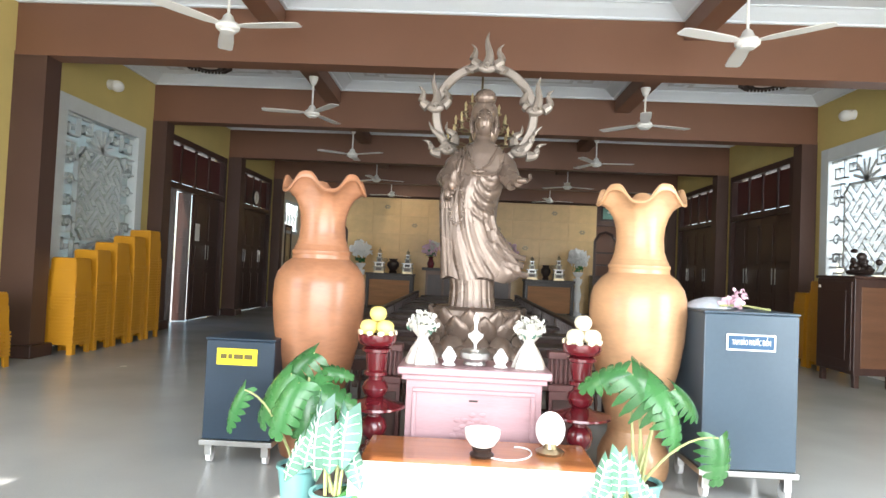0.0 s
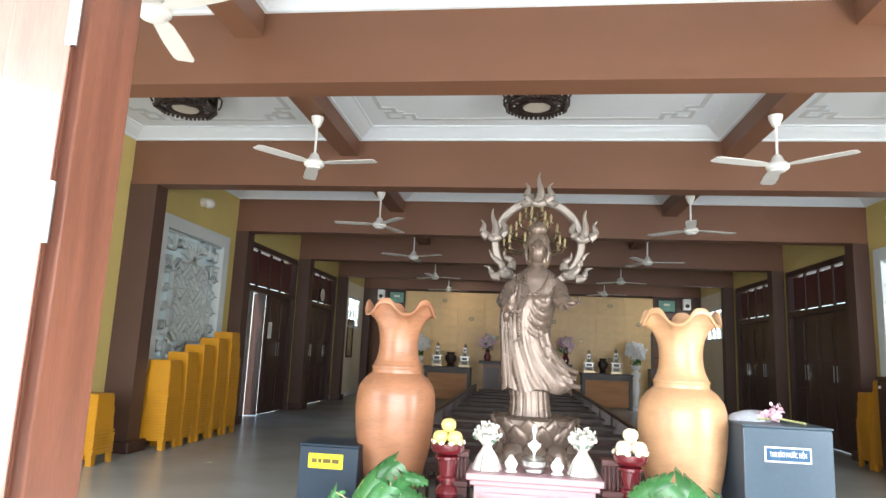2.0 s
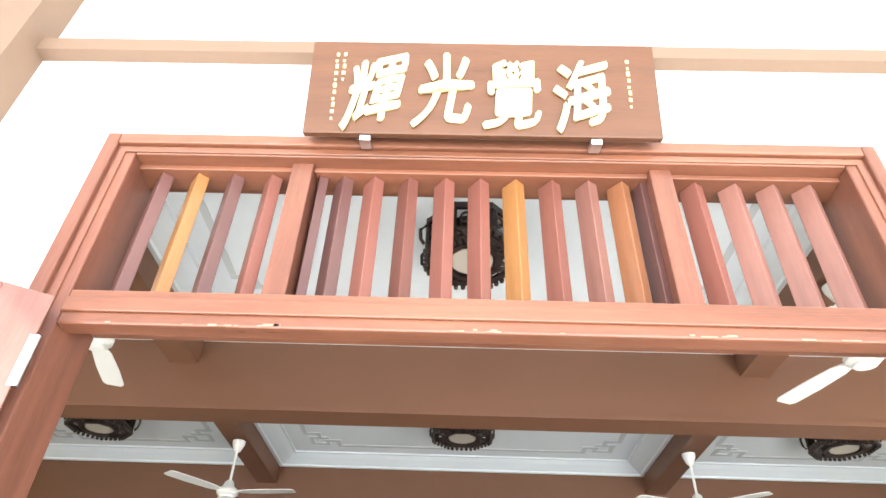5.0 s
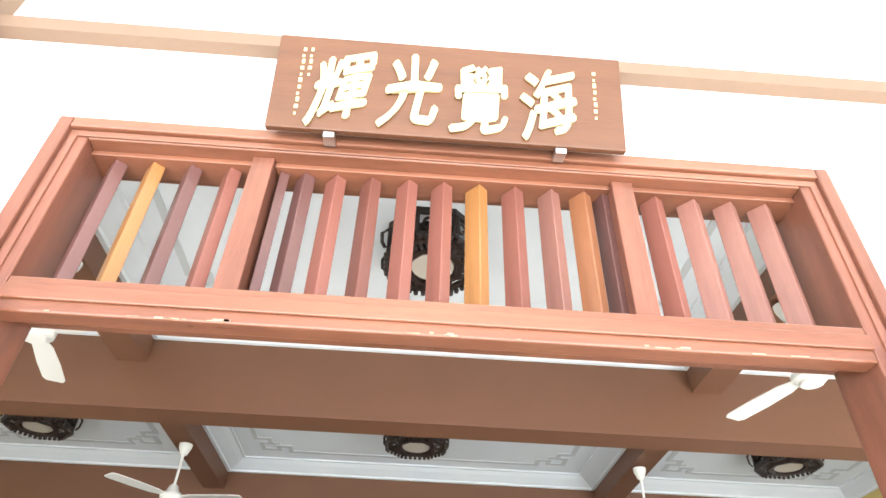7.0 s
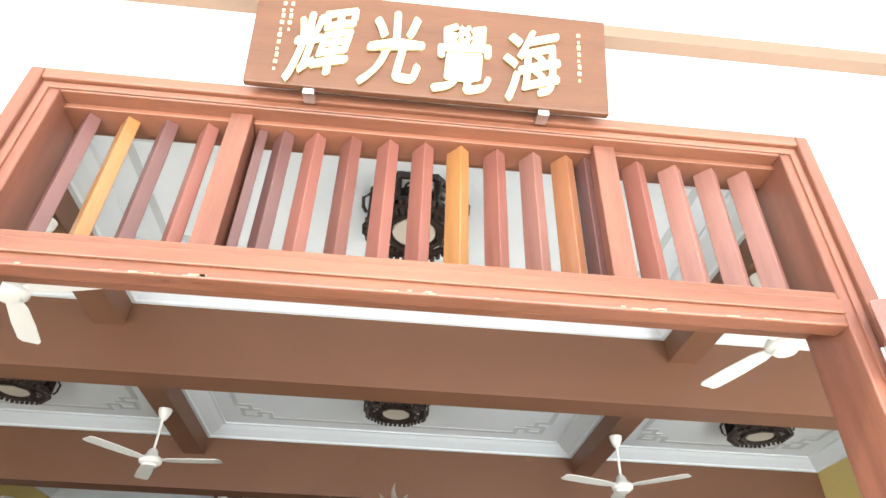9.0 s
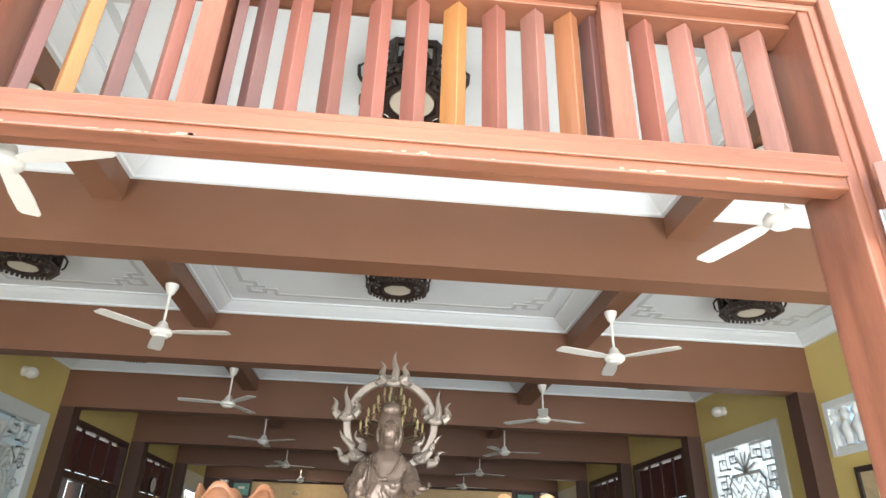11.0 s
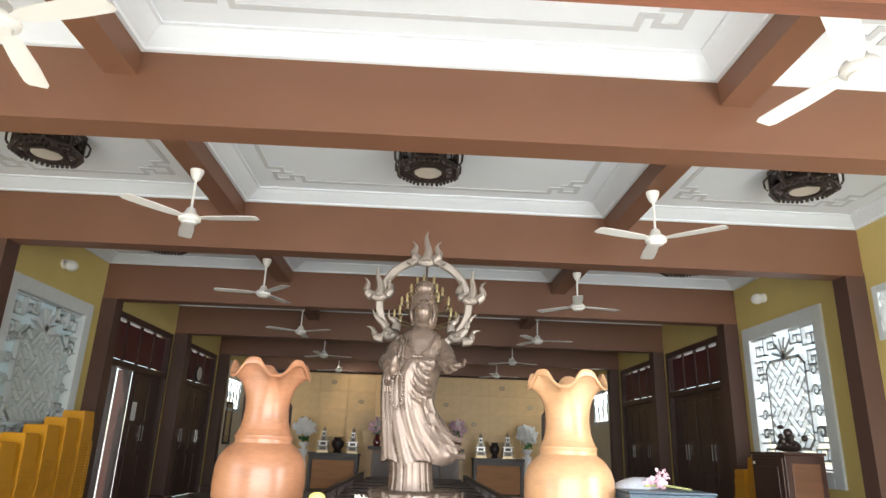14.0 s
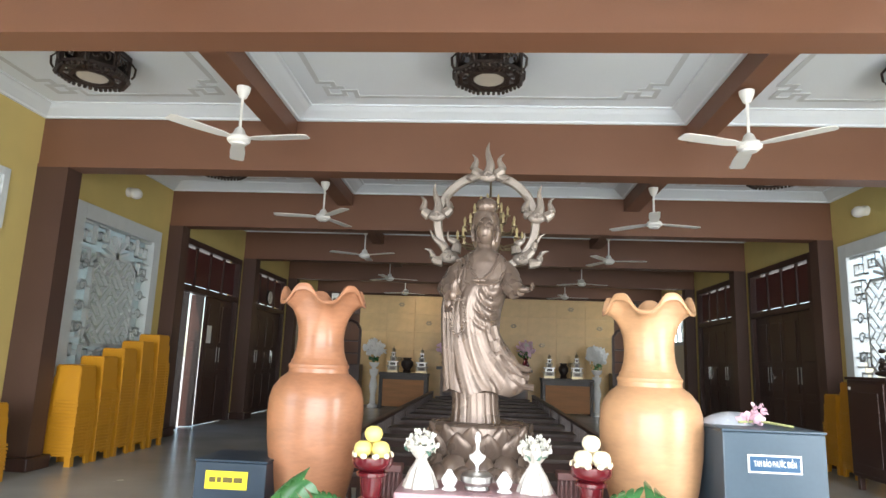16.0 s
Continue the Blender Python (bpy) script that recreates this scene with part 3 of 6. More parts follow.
# ---- side doors ----
def side_door(name, x, ya, yb, sign, label, open_leaf=None):
    """A dark four-leaf door with transom lights in a side wall. sign: +1 where the hall lies towards +x."""
    f = thing(name, label, "door", kind="structure")
    xa, xb = sorted((x - sign * 0.14, x + sign * 0.03))
    z1, w, zt = 2.80, 0.09, 2.02
    part("jamb", box(xa, xb, ya, ya + w, 0, z1, 0.004), M_DARKWOOD, f)
    part("jamb", box(xa, xb, yb - w, yb, 0, z1, 0.004), M_DARKWOOD, f)
    part("head", box(xa, xb, ya + w, yb - w, z1 - w, z1, 0.004), M_DARKWOOD, f)
    part("transom_rail", box(xa, xb, ya + w, yb - w, zt, zt + 0.09, 0.004), M_DARKWOOD, f)
    n = 4
    step = (yb - ya - 2 * w) / n
    xm = x - sign * 0.06
    for i in range(n):
        y0 = ya + w + i * step
        bm = box(xm - 0.012, xm + 0.012, y0 + 0.03, y0 + step - 0.03, zt + 0.12, z1 - w - 0.03)
        part("transom_panel", bm, M_REDPANEL, f)
        bm = box(xm - 0.022, xm + 0.022, y0, y0 + 0.035, zt + 0.09, z1 - w)
        part("transom_bar", bm, M_DARKWOOD, f)
        gap = open_leaf is not None and i in open_leaf
        if gap:
            lf = part("leaf", box(-0.02, 0.02, -0.098, 0.098, 0.01, zt), M_DARKWOOD, f, "leaf turned ajar", False, pose(xm - sign * 0.05, y0 + step * 0.62, 0, 0, 0, -sign * 60))
            for za, zb in ((0.12, 0.75), (0.85, 1.2), (1.3, 1.9)):
                part("panel", box(0.0205, 0.03, -0.07, 0.07, za, zb, 0.004), M_DARKWOOD, lf)
            continue
        bm = box(xm - 0.02, xm + 0.02, y0 + 0.004, y0 + step - 0.004, 0.01, zt)
        lf = part("leaf", bm, M_DARKWOOD, f)
        xo = xm + sign * 0.02
        for za, zb in ((0.12, 0.75), (0.85, 1.2), (1.3, 1.9)):
            b2 = bmesh.new()
            x0, x1 = sorted((xo, xo + sign * 0.012))
            bx(b2, x0, x1, y0 + 0.09, y0 + step - 0.09, za, zb, 0.004)
            part("panel", b2, M_DARKWOOD, lf)
        b2 = bmesh.new()
        yy = y0 + (step - 0.05 if i % 2 == 0 else 0.05)
        tube(b2, [(xo + sign * 0.03, yy, 0.98), (xo + sign * 0.03, yy, 1.22)], 0.008, 6)
        part("handle", b2, M_STEEL, lf, "steel pull handle")
    return f


side_door("door_1", XL, 9.86, 12.12, 1, "dark wooden folding door with two leaves ajar to daylight", (0, 1))
side_door("door_2", XL, 12.78, 14.76, 1, "dark wooden folding door with transom panels, closed")
side_door("door_3", XR, 10.0, 12.10, -1, "dark wooden folding door with red transom panels, closed")
side_door("door_4", XR, 12.80, 14.75, -1, "dark wooden folding door with red transom panels, closed")


# ---- cast grille windows ----
def strip(bm, along, x0, x1, p, q, w):
    """A bar of width w in the wall's plane from p to q, given as (y, z)."""
    p, q = Vector(p), Vector(q)
    d = (q - p).normalized()
    n = Vector((-d.y, d.x)) * w / 2
    p, q = p - d * w / 2, q + d * w / 2
    ring = [p + n, q + n, q - n, p - n]
    lo = [bm.verts.new((x0, v.x, v.y)) for v in ring]
    hi = [bm.verts.new((x1, v.x, v.y)) for v in ring]
    bm.faces.new(lo)
    bm.faces.new(hi[::-1])
    for i in range(4):
        j = (i + 1) % 4
        bm.faces.new((lo[i], hi[i], hi[j], lo[j]))


def grille_frame(f, x0, x1, ya, yb, za, zb, w):
    for p in ((ya, ya + w, za, zb), (yb - w, yb, za, zb)):
        part("frame_post", box(x0, x1, p[0], p[1], p[2], p[3], 0.006), M_GRILL, f)
    for z in (za, zb - w):
        part("frame_rail", box(x0, x1, ya + w, yb - w, z, z + w, 0.006), M_GRILL, f)


def meander(bm, x0, x1, y, z, s, fy, fz, w):
    """A square spiral of size s with its outer corner at (y, z)."""
    k = [(0, 0), (1, 0), (1, 0.8), (0.3, 0.8), (0.3, 0.35), (0.65, 0.35), (0.65, 0.55)]
    k = [(y + fy * s * u, z + fz * s * v) for u, v in k]
    for a, b in zip(k, k[1:]):
        strip(bm, 0, x0, x1, a, b, w)


def big_grille(name, x, ya, yb, za, zb, label, backed):
    f = thing(name, label, "window", kind="structure")
    s = 1 if x < 0 else -1
    xa, xb = sorted((x - s * 0.10, x + s * 0.03))
    grille_frame(f, xa, xb, ya, yb, za, zb, 0.17)
    x0, x1 = sorted((x - s * 0.06, x - s * 0.005))
    a, b, c, d = ya + 0.17, yb - 0.17, za + 0.17, zb - 0.17
    bm = bmesh.new()
    w = 0.021
    sp = 0.27
    for y, fy in ((a, 1), (b, -1)):
        for z, fz in ((c, 1), (d, -1)):
            meander(bm, x0, x1, y + fy * 0.02, z + fz * 0.02, sp, fy, fz, w)
            meander(bm, x0, x1, y + fy * (sp + 0.06), z + fz * 0.02, sp * 0.75, fy, fz, w)
            meander(bm, x0, x1, y + fy * 0.02, z + fz * (sp + 0.04), sp * 0.75, fy, fz, w)
    part("meander_border", bm, M_GRILL, f)
    # inner panel with chamfered corners, filled with an oblique fret
    e, g, h, k = a + 0.30, b - 0.30, c + 0.24, d - 0.34
    ch = 0.10
    bm = bmesh.new()
    loop = [(e + ch, h), (g - ch, h), (g, h + ch), (g, k - ch), (g - ch, k), (e + ch, k), (e, k - ch), (e, h + ch)]
    for p, q in zip(loop, loop[1:] + loop[:1]):
        strip(bm, 0, x0, x1, p, q, 0.035)
    part("panel_rim", bm, M_GRILL, f)
    bm = bmesh.new()
    st = 0.108
    ny, nz = int((g - e) / st), int((k - h) / st)
    for i in range(ny):
        for j in range(nz):
            cy, cz = e + (i + 0.5) * (g - e) / ny, h + (j + 0.5) * (k - h) / nz
            o = st * 0.5
            up = 1 if ((i + j) // 3 + (i - j) // 3) % 2 else -1
            strip(bm, 0, x0, x1, (cy - o, cz - up * o), (cy + o, cz + up * o), w * 0.8)
            if (i + 2 * j) % 3 == 0:
                strip(bm, 0, x0, x1, (cy - o * 0.5, cz + up * o * 0.5), (cy, cz), w * 0.8)
            if (i + 2 * j) % 3 == 1:
                strip(bm, 0, x0, x1, (cy, cz), (cy + o * 0.5, cz - up * o * 0.5), w * 0.8)
    part("fret", bm, M_GRILL, f)
    # scrolls at the sides, leaf motif at head and foot
    bm = bmesh.new()
    for y, dr in ((a + 0.15, 1), (b - 0.15, -1)):
        for z in np.arange(h + 0.18, k - 0.1, 0.23):
            pts = [(y + dr * 0.075 * math.cos(t) * (1 - t / 11), z + 0.075 * math.sin(t) * (1 - t / 11)) for t in np.linspace(0, 7, 15)]
            for p, q in zip(pts, pts[1:]):
                strip(bm, 0, x0, x1, p, q, 0.018)
            strip(bm, 0, x0, x1, (y - dr * 0.15, z), (y - dr * 0.07, z), 0.02)
            strip(bm, 0, x0, x1, (y + dr * 0.07, z), (y + dr * 0.15, z), 0.02)
    m = (a + b) / 2
    for z, fz in ((k + 0.02, 1), (h - 0.02, -1)):
        for t in (-65, -38, -12, 12, 38, 65):
            u = radians(t)
            strip(bm, 0, x0, x1, (m, z), (m + 0.26 * math.sin(u), z + fz * 0.26 * math.cos(u) * (0.9 if abs(t) < 50 else 0.7)), 0.035)
    part("scroll", bm, M_GRILL, f)
    if backed:
        xo = x - s * 0.14
        part("backing_panel", box(min(x - s * 0.058, x - s * 0.046), max(x - s * 0.058, x - s * 0.046), e, g, h, k), M_GRILL_T, f, "pale green backing panel")
        part("frosted_pane", box(min(xo, xo + 0.01), max(xo, xo + 0.01), ya + 0.02, yb - 0.02, za + 0.02, zb - 0.02), M_FROST, f, "pale blue frosted pane behind the grille")


def small_grille(name, x, ya, yb, za, zb, label):
    f = thing(name, label, "window", kind="structure")
    s = 1 if x < 0 else -1
    xa, xb = sorted((x - s * 0.10, x + s * 0.02))
    grille_frame(f, xa, xb, ya, yb, za, zb, 0.075)
    n = 4
    prof = [(0.018, 0), (0.05, 0.02), (0.055, 0.10), (0.075, 0.19), (0.03, 0.28), (0.055, 0.33), (0.022, 0.41)]
    st = (yb - ya - 0.15) / n
    k = (zb - za - 0.15) / 0.41
    for i in range(n + 1):
        bm = lathe(bmesh.new(), [(r, z * k) for r, z in prof], 10, x - s * 0.04, ya + 0.075 + i * st, za + 0.075)
        part("baluster", bm, M_GRILL, f, smooth=True)


M_GRILL_T = material("pale_green_cast_panel", (0.50, 0.57, 0.52), 0.7, vary=0.1, scale=7)
M_FROST = material("pale_blue_frosted_glass", (0.50, 0.58, 0.58), 0.5, vary=0.12, scale=5)
M_FROST.node_tree.nodes["Principled BSDF"].inputs["Transmission Weight"].default_value = 0.6
big_grille("window_2", XL, 7.40, 9.22, 0.75, 2.70, "pale cast grille window with fret pattern and frosted pane", True)
big_grille("window_5", XR, 7.52, 9.30, 0.75, 2.74, "pale cast grille window with fret pattern against bright sky", False)
small_grille("window_1", XL, 5.55, 6.42, 2.16, 2.72, "small white window with turned balusters")
small_grille("window_4", XR, 5.86, 6.68, 2.18, 2.72, "small white window with turned balusters")
small_grille("window_3", XL, 15.9, 17.1, 1.7, 2.5, "small white window with turned balusters near the shrine")
small_grille("window_6", XR, 15.5, 17.1, 1.7, 2.5, "small white window with turned balusters near the shrine")


# ---- bronze statue ----
def flame(bm, x, y, z, s, lean):
    """A curling three-tongued flame of height s on a scroll."""
    ball(bm, (x, y, z), s * 0.25, 1.25, 0.5, 0.8, 12, 8)
    tube(bm, [(x + s * 0.13 * math.cos(t) * (1 - t / 9), y - s * 0.17, z + s * 0.13 * math.sin(t) * (1 - t / 9)) for t in np.linspace(0, 7, 14)], s * 0.045, 6)
    ca, sa = math.cos(lean), math.sin(lean)
    for dx, h, sway in ((-0.34, 0.70, -0.24), (0.0, 1.10, 0.16), (0.34, 0.72, 0.30)):
        pts, rad = [], []
        for i in range(10):
            u = i / 9
            px = dx * (0.75 + 0.55 * u) + sway * math.sin(u * 6.0) * 0.38 + sway * 0.35 * u
            pz = 0.02 + h * u
            pts.append((x + s * (px * ca + pz * sa), y + 0.02 * s * math.sin(3 * u), z + s * (-px * sa + pz * ca)))
            rad.append(s * (0.175 * (1 - u) ** 0.85 + 0.010))
        tube(bm, pts, rad, 8)


def petal(bm, m, size):
    q = bmesh.ops.create_uvsphere(bm, u_segments=10, v_segments=8, radius=1)
    for v in q["verts"]:
        k = max(0.0, v.co.z)
        v.co.y *= 1 - 0.72 * k ** 1.6
        v.co.x += 0.35 * k * k
        v.co *= size
    bmesh.ops.transform(bm, matrix=m, verts=q["verts"])


def lotus_ring(bm, cx, cy, z, r0, n, size, up, off):
    for i in range(n):
        a = 2 * math.pi * (i + off) / n
        m = Matrix.Translation((cx + r0 * math.cos(a), cy + r0 * math.sin(a), z)) @ Matrix.Rotation(a, 4, 'Z') @ Matrix.Rotation(radians(18 if up else 165), 4, 'Y') @ Matrix.Diagonal((0.36, 0.98, 1.15, 1))
        petal(bm, m, size)


def statue():
    cx, cy = -0.185, 4.50
    bm = bmesh.new()
    # lotus throne
    lathe(bm, [(0.335, 0.44), (0.345, 0.47), (0.34, 0.50), (0.30, 0.525), (0.235, 0.59), (0.225, 0.62), (0.25, 0.66), (0.262, 0.74), (0.255, 0.785), (0.235, 0.80), (0.15, 0.80)], 32, cx, cy)
    lotus_ring(bm, cx, cy, 0.715, 0.232, 11, 0.082, True, 0.0)
    lotus_ring(bm, cx, cy, 0.685, 0.244, 11, 0.076, True, 0.5)
    lotus_ring(bm, cx, cy, 0.575, 0.268, 12, 0.082, False, 0.0)
    lotus_ring(bm, cx, cy, 0.53, 0.298, 12, 0.074, False, 0.5)
    # robe: rings (z, middle x, half width, half depth, depth of folds); broad pleats sweep to one side
    rows = [(0.795, -0.212, 0.132, 0.118, 0.07), (0.84, -0.214, 0.124, 0.108, 0.07), (0.90, -0.216, 0.120, 0.104, 0.07), (0.950, -0.22, 0.122, 0.105, 0.06),
            (0.952, -0.228, 0.160, 0.135, 0.13), (1.00, -0.232, 0.157, 0.133, 0.13), (1.10, -0.24, 0.154, 0.13, 0.12), (1.20, -0.25, 0.152, 0.127, 0.11),
            (1.30, -0.254, 0.155, 0.125, 0.10), (1.38, -0.252, 0.160, 0.125, 0.085), (1.45, -0.240, 0.167, 0.124, 0.06), (1.52, -0.212, 0.160, 0.118, 0.05),
            (1.58, -0.204, 0.156, 0.110, 0.055), (1.64, -0.196, 0.142, 0.100, 0.045), (1.675, -0.190, 0.118, 0.086, 0.025), (1.697, -0.187, 0.090, 0.074, 0.01),
            (1.712, -0.188, 0.066, 0.064, 0.0), (1.725, -0.187, 0.046, 0.050, 0.0), (1.77, -0.187, 0.042, 0.046, 0.0)]
    zs = np.concatenate([np.linspace(0.795, 0.950, 14), np.linspace(0.952, 1.55, 72), np.linspace(1.56, 1.77, 26)])
    cols = list(zip(*rows))
    n = 220

    def size(z):
        return tuple(float(np.interp(z, cols[0], cols[k])) for k in (1, 2, 3, 4))

    def front(x, z):
        mx, w, d, f = size(z)
        return cy - d * math.sqrt(max(0.05, 1 - ((x - mx) / w) ** 2))

    def pleat(u):
        return abs(math.sin(u)) ** 0.7 - 0.6

    def soft(v):
        v = min(1.0, max(0.0, v))
        return v * v * (3 - 2 * v)

    rings = []
    for z in zs:
        z = float(z)
        x, w, d, f = size(z)
        t = min(1.0, max(0.0, (1.54 - z) / 0.59))
        skirt = 1.0 if z > 0.951 else 0.0
        ring = []
        for i in range(n):
            a = 2 * math.pi * i / n
            c, s = math.cos(a), math.sin(a)
            ph = a - skirt * (1.0 * t ** 1.7 * (0.75 + 0.3 * c) - 0.25 * t)
            k = 0.75 * pleat(8 * ph + 0.9 * math.sin(2 * a + 0.7)) + 0.22 * pleat(15 * ph + 0.8 + 1.3 * math.sin(a * 3))
            # hanging folds round the hip take the place of the pleats there
            hip = soft((c + 0.05) / 0.35) * soft((z - 1.20) / 0.16) * soft((1.53 - z) / 0.06) * soft(-s / 0.35 + 0.2)
            px, py = x + w * c, cy + d * s
            r = math.hypot(px + 0.135, (1.55 - z) * 0.62)
            # the chest stays smooth between the shawl's folds
            chest = soft((z - 1.50) / 0.05) * soft((-s - 0.62) / 0.22)
            k = f * k * (1 - hip) * (1 - chest) - 0.06 * chest * soft((1.70 - z) / 0.1)
            g = hip * 0.016 * (pleat(r * 88 + 0.4) + 0.1)
            # train blown out to one side near the hem
            da = math.atan2(math.sin(a + 0.3), math.cos(a + 0.3))
            b = skirt * math.exp(-(da / 0.5) ** 2) * max(0.0, 1 - ((z - 1.02) / (0.10 if z < 1.02 else 0.25)) ** 2) ** 1.4
            ring.append(bm.verts.new((px + w * c * k + 0.5 * g * c + 0.13 * b, py + d * s * k + g * s - 0.02 * b, z - 0.02 * b + 0.012 * skirt * (1 - soft((z - 0.95) / 0.06)) * math.sin(5 * a + 1))))
        rings.append(ring)
    for p, q in zip(rings, rings[1:]):
        for i in range(n):
            j = (i + 1) % n
            bm.faces.new((p[i], p[j], q[j], q[i]))
    bm.faces.new(rings[0][::-1])
    bm.faces.new(rings[-1])
    # ragged end of the train
    for xe, ze, h, r in ((0.070, 1.075, 1.30, 0.020), (0.060, 1.035, 1.22, 0.026), (0.085, 0.985, 1.15, 0.024)):
        line = [(-0.13 + (xe + 0.13) * u ** 1.5, cy - 0.085 + 0.03 * u, h + (ze - h) * (1 - (1 - u) ** 1.8)) for u in np.linspace(0, 1, 12)]
        tube(bm, line, [r * (0.5 + 0.5 * math.sin(math.pi * min(1.0, u + 0.15))) + 0.006 for u in np.linspace(0, 1, 12)], 8)
    # sash knot, shawl edges and neckline on the chest
    for e in (-0.016, 0.016):
        ball(bm, (-0.212 + e, front(-0.212, 1.535) - 0.004, 1.535), 0.017, 1.3, 0.7, 0.7, 10, 8)
    for pts in ([(-0.105, 1.69), (-0.118, 1.64), (-0.150, 1.58), (-0.205, 1.54)], [(-0.275, 1.69), (-0.270, 1.64), (-0.250, 1.58), (-0.215, 1.54)], [(-0.075, 1.66), (-0.075, 1.60), (-0.10, 1.54), (-0.155, 1.505)], [(-0.335, 1.66), (-0.335, 1.60), (-0.30, 1.535), (-0.235, 1.505)],
                [(-0.060, 1.64), (-0.056, 1.58), (-0.066, 1.52), (-0.10, 1.46)], [(-0.310, 1.67), (-0.305, 1.60), (-0.318, 1.54), (-0.345, 1.48)], [(-0.290, 1.68), (-0.286, 1.62), (-0.292, 1.55), (-0.30, 1.49)], [(-0.12, 1.53), (-0.16, 1.515), (-0.21, 1.515), (-0.26, 1.53)]):
        line = []
        for (xa, za), (xb, zb) in zip(pts, pts[1:]):
            for u in (0, 0.33, 0.67):
                qx, qz = xa + (xb - xa) * u, za + (zb - za) * u
                line.append((qx, front(qx, qz) + 0.001, qz))
        tube(bm, line, 0.0085, 6)
    # arms with wide sleeves
    tube(bm, [(-0.305, cy, 1.635), (-0.345, cy - 0.02, 1.58), (-0.38, cy - 0.07, 1.49), (-0.355, cy - 0.15, 1.44)], [0.040, 0.052, 0.058, 0.04], 12)
    tube(bm, [(-0.08, cy, 1.635), (-0.045, cy - 0.02, 1.58), (-0.03, cy - 0.08, 1.51), (0.01, cy - 0.15, 1.48)], [0.040, 0.052, 0.054, 0.028], 12)
    ball(bm, (0.025, cy - 0.17, 1.485), 0.028, 1.3, 0.9, 0.6)
    for k in range(4):
        tube(bm, [(0.03 + 0.008 * k, cy - 0.175 - 0.006 * k, 1.48), (0.058 + 0.004 * k, cy - 0.19, 1.482 + 0.006 * k), (0.062, cy - 0.185, 1.508 + 0.004 * k)], 0.007, 6)
    ball(bm, (-0.345, cy - 0.17, 1.45), 0.03, 0.8, 0.8, 1.1)
    for k in range(4):
        tube(bm, [(-0.345 + 0.012 * k, cy - 0.175, 1.45), (-0.352 + 0.010 * k, cy - 0.195, 1.485), (-0.345 + 0.007 * k, cy - 0.192, 1.515 + 0.006 * (k % 3))], [0.009, 0.008, 0.005], 6)
    ball(bm, (-0.365, cy - 0.15, 1.40), 0.028, 0.9, 0.8, 1.2)
    for k in range(3):
        tube(bm, [(-0.37 + 0.014 * k, cy - 0.165, 1.40), (-0.385 + 0.014 * k, cy - 0.185, 1.355), (-0.38 + 0.014 * k, cy - 0.18, 1.325)], 0.007, 6)
    # bead loop
    for i in range(22):
        a = 2 * math.pi * i / 22
        ball(bm, (-0.318 + 0.036 * math.cos(a), cy - 0.175, 1.335 + 0.095 * math.sin(a)), 0.0085, 1, 1, 1, 6, 5)
    # veil that falls from the crown to the shoulders
    ball(bm, (-0.180, cy + 0.040, 1.815), 0.088, 0.96, 0.78, 1.50, 32, 22)
    # long sleeve that hangs from the wrist in narrow folds
    for k in range(5):
        x0 = -0.392 + 0.022 * k
        tube(bm, [(x0 + 0.012, cy - 0.10 - 0.004 * k, 1.468 - 0.006 * k), (x0, cy - 0.105, 1.40), (x0 + 0.004, cy - 0.10, 1.28), (x0 + 0.016, cy - 0.092, 1.12), (x0 + 0.030, cy - 0.085, 0.965 + 0.012 * (k % 2))], [0.009, 0.013, 0.013, 0.014, 0.011], 8)
    # wide cuff of the outstretched arm
    tube(bm, [(-0.075, cy - 0.04, 1.545), (-0.045, cy - 0.08, 1.505), (-0.02, cy - 0.12, 1.468)], [0.030, 0.044, 0.036], 12)
    # head, hair and ears
    ball(bm, (-0.184, cy - 0.026, 1.820), 0.072, 0.74, 0.98, 1.16, 32, 22)
    ball(bm, (-0.184, cy + 0.022, 1.882), 0.080, 0.94, 0.98, 1.10, 32, 22)
    ball(bm, (-0.182, cy - 0.004, 1.968), 0.058, 1.06, 0.95, 0.86, 24, 14)
    tube(bm, [(-0.187, cy - 0.090, 1.850), (-0.187, cy - 0.096, 1.822), (-0.187, cy - 0.090, 1.815)], [0.003, 0.006, 0.005], 6)
    ball(bm, (-0.187, cy - 0.086, 1.785), 0.013, 1.2, 0.6, 0.38, 10, 6)
    for s in (-1, 1):
        ball(bm, (-0.187 + s * 0.025, cy - 0.083, 1.838), 0.014, 1.1, 0.4, 0.32, 10, 6)
        tube(bm, [(-0.187 + s * 0.008, cy - 0.090, 1.858), (-0.187 + s * 0.024, cy - 0.088, 1.865), (-0.187 + s * 0.042, cy - 0.076, 1.856)], 0.003, 6)
        tube(bm, [(-0.187 + s * 0.064, cy - 0.01, 1.86), (-0.187 + s * 0.070, cy - 0.015, 1.82), (-0.187 + s * 0.062, cy - 0.012, 1.765)], [0.010, 0.012, 0.009], 8)
    # halo: flat ring and seven flames behind the head
    hx, hy, hz, hr = -0.180, cy + 0.13, 1.905, 0.283
    nb = len(bm.faces)
    ring = []
    for i in range(49):
        a = radians(-62) + radians(304) * i / 48
        c, s = math.cos(a), math.sin(a)
        ring.append([bm.verts.new((hx + r * c, y, hz + r * s)) for r, y in ((hr - 0.025, hy - 0.010), (hr - 0.018, hy - 0.018), (hr + 0.018, hy - 0.018), (hr + 0.025, hy - 0.010), (hr + 0.025, hy + 0.012), (hr - 0.025, hy + 0.012))])
    for p, q in zip(ring, ring[1:]):
        for k in range(6):
            bm.faces.new((p[k], p[(k + 1) % 6], q[(k + 1) % 6], q[k]))
    bm.faces.new(ring[0])
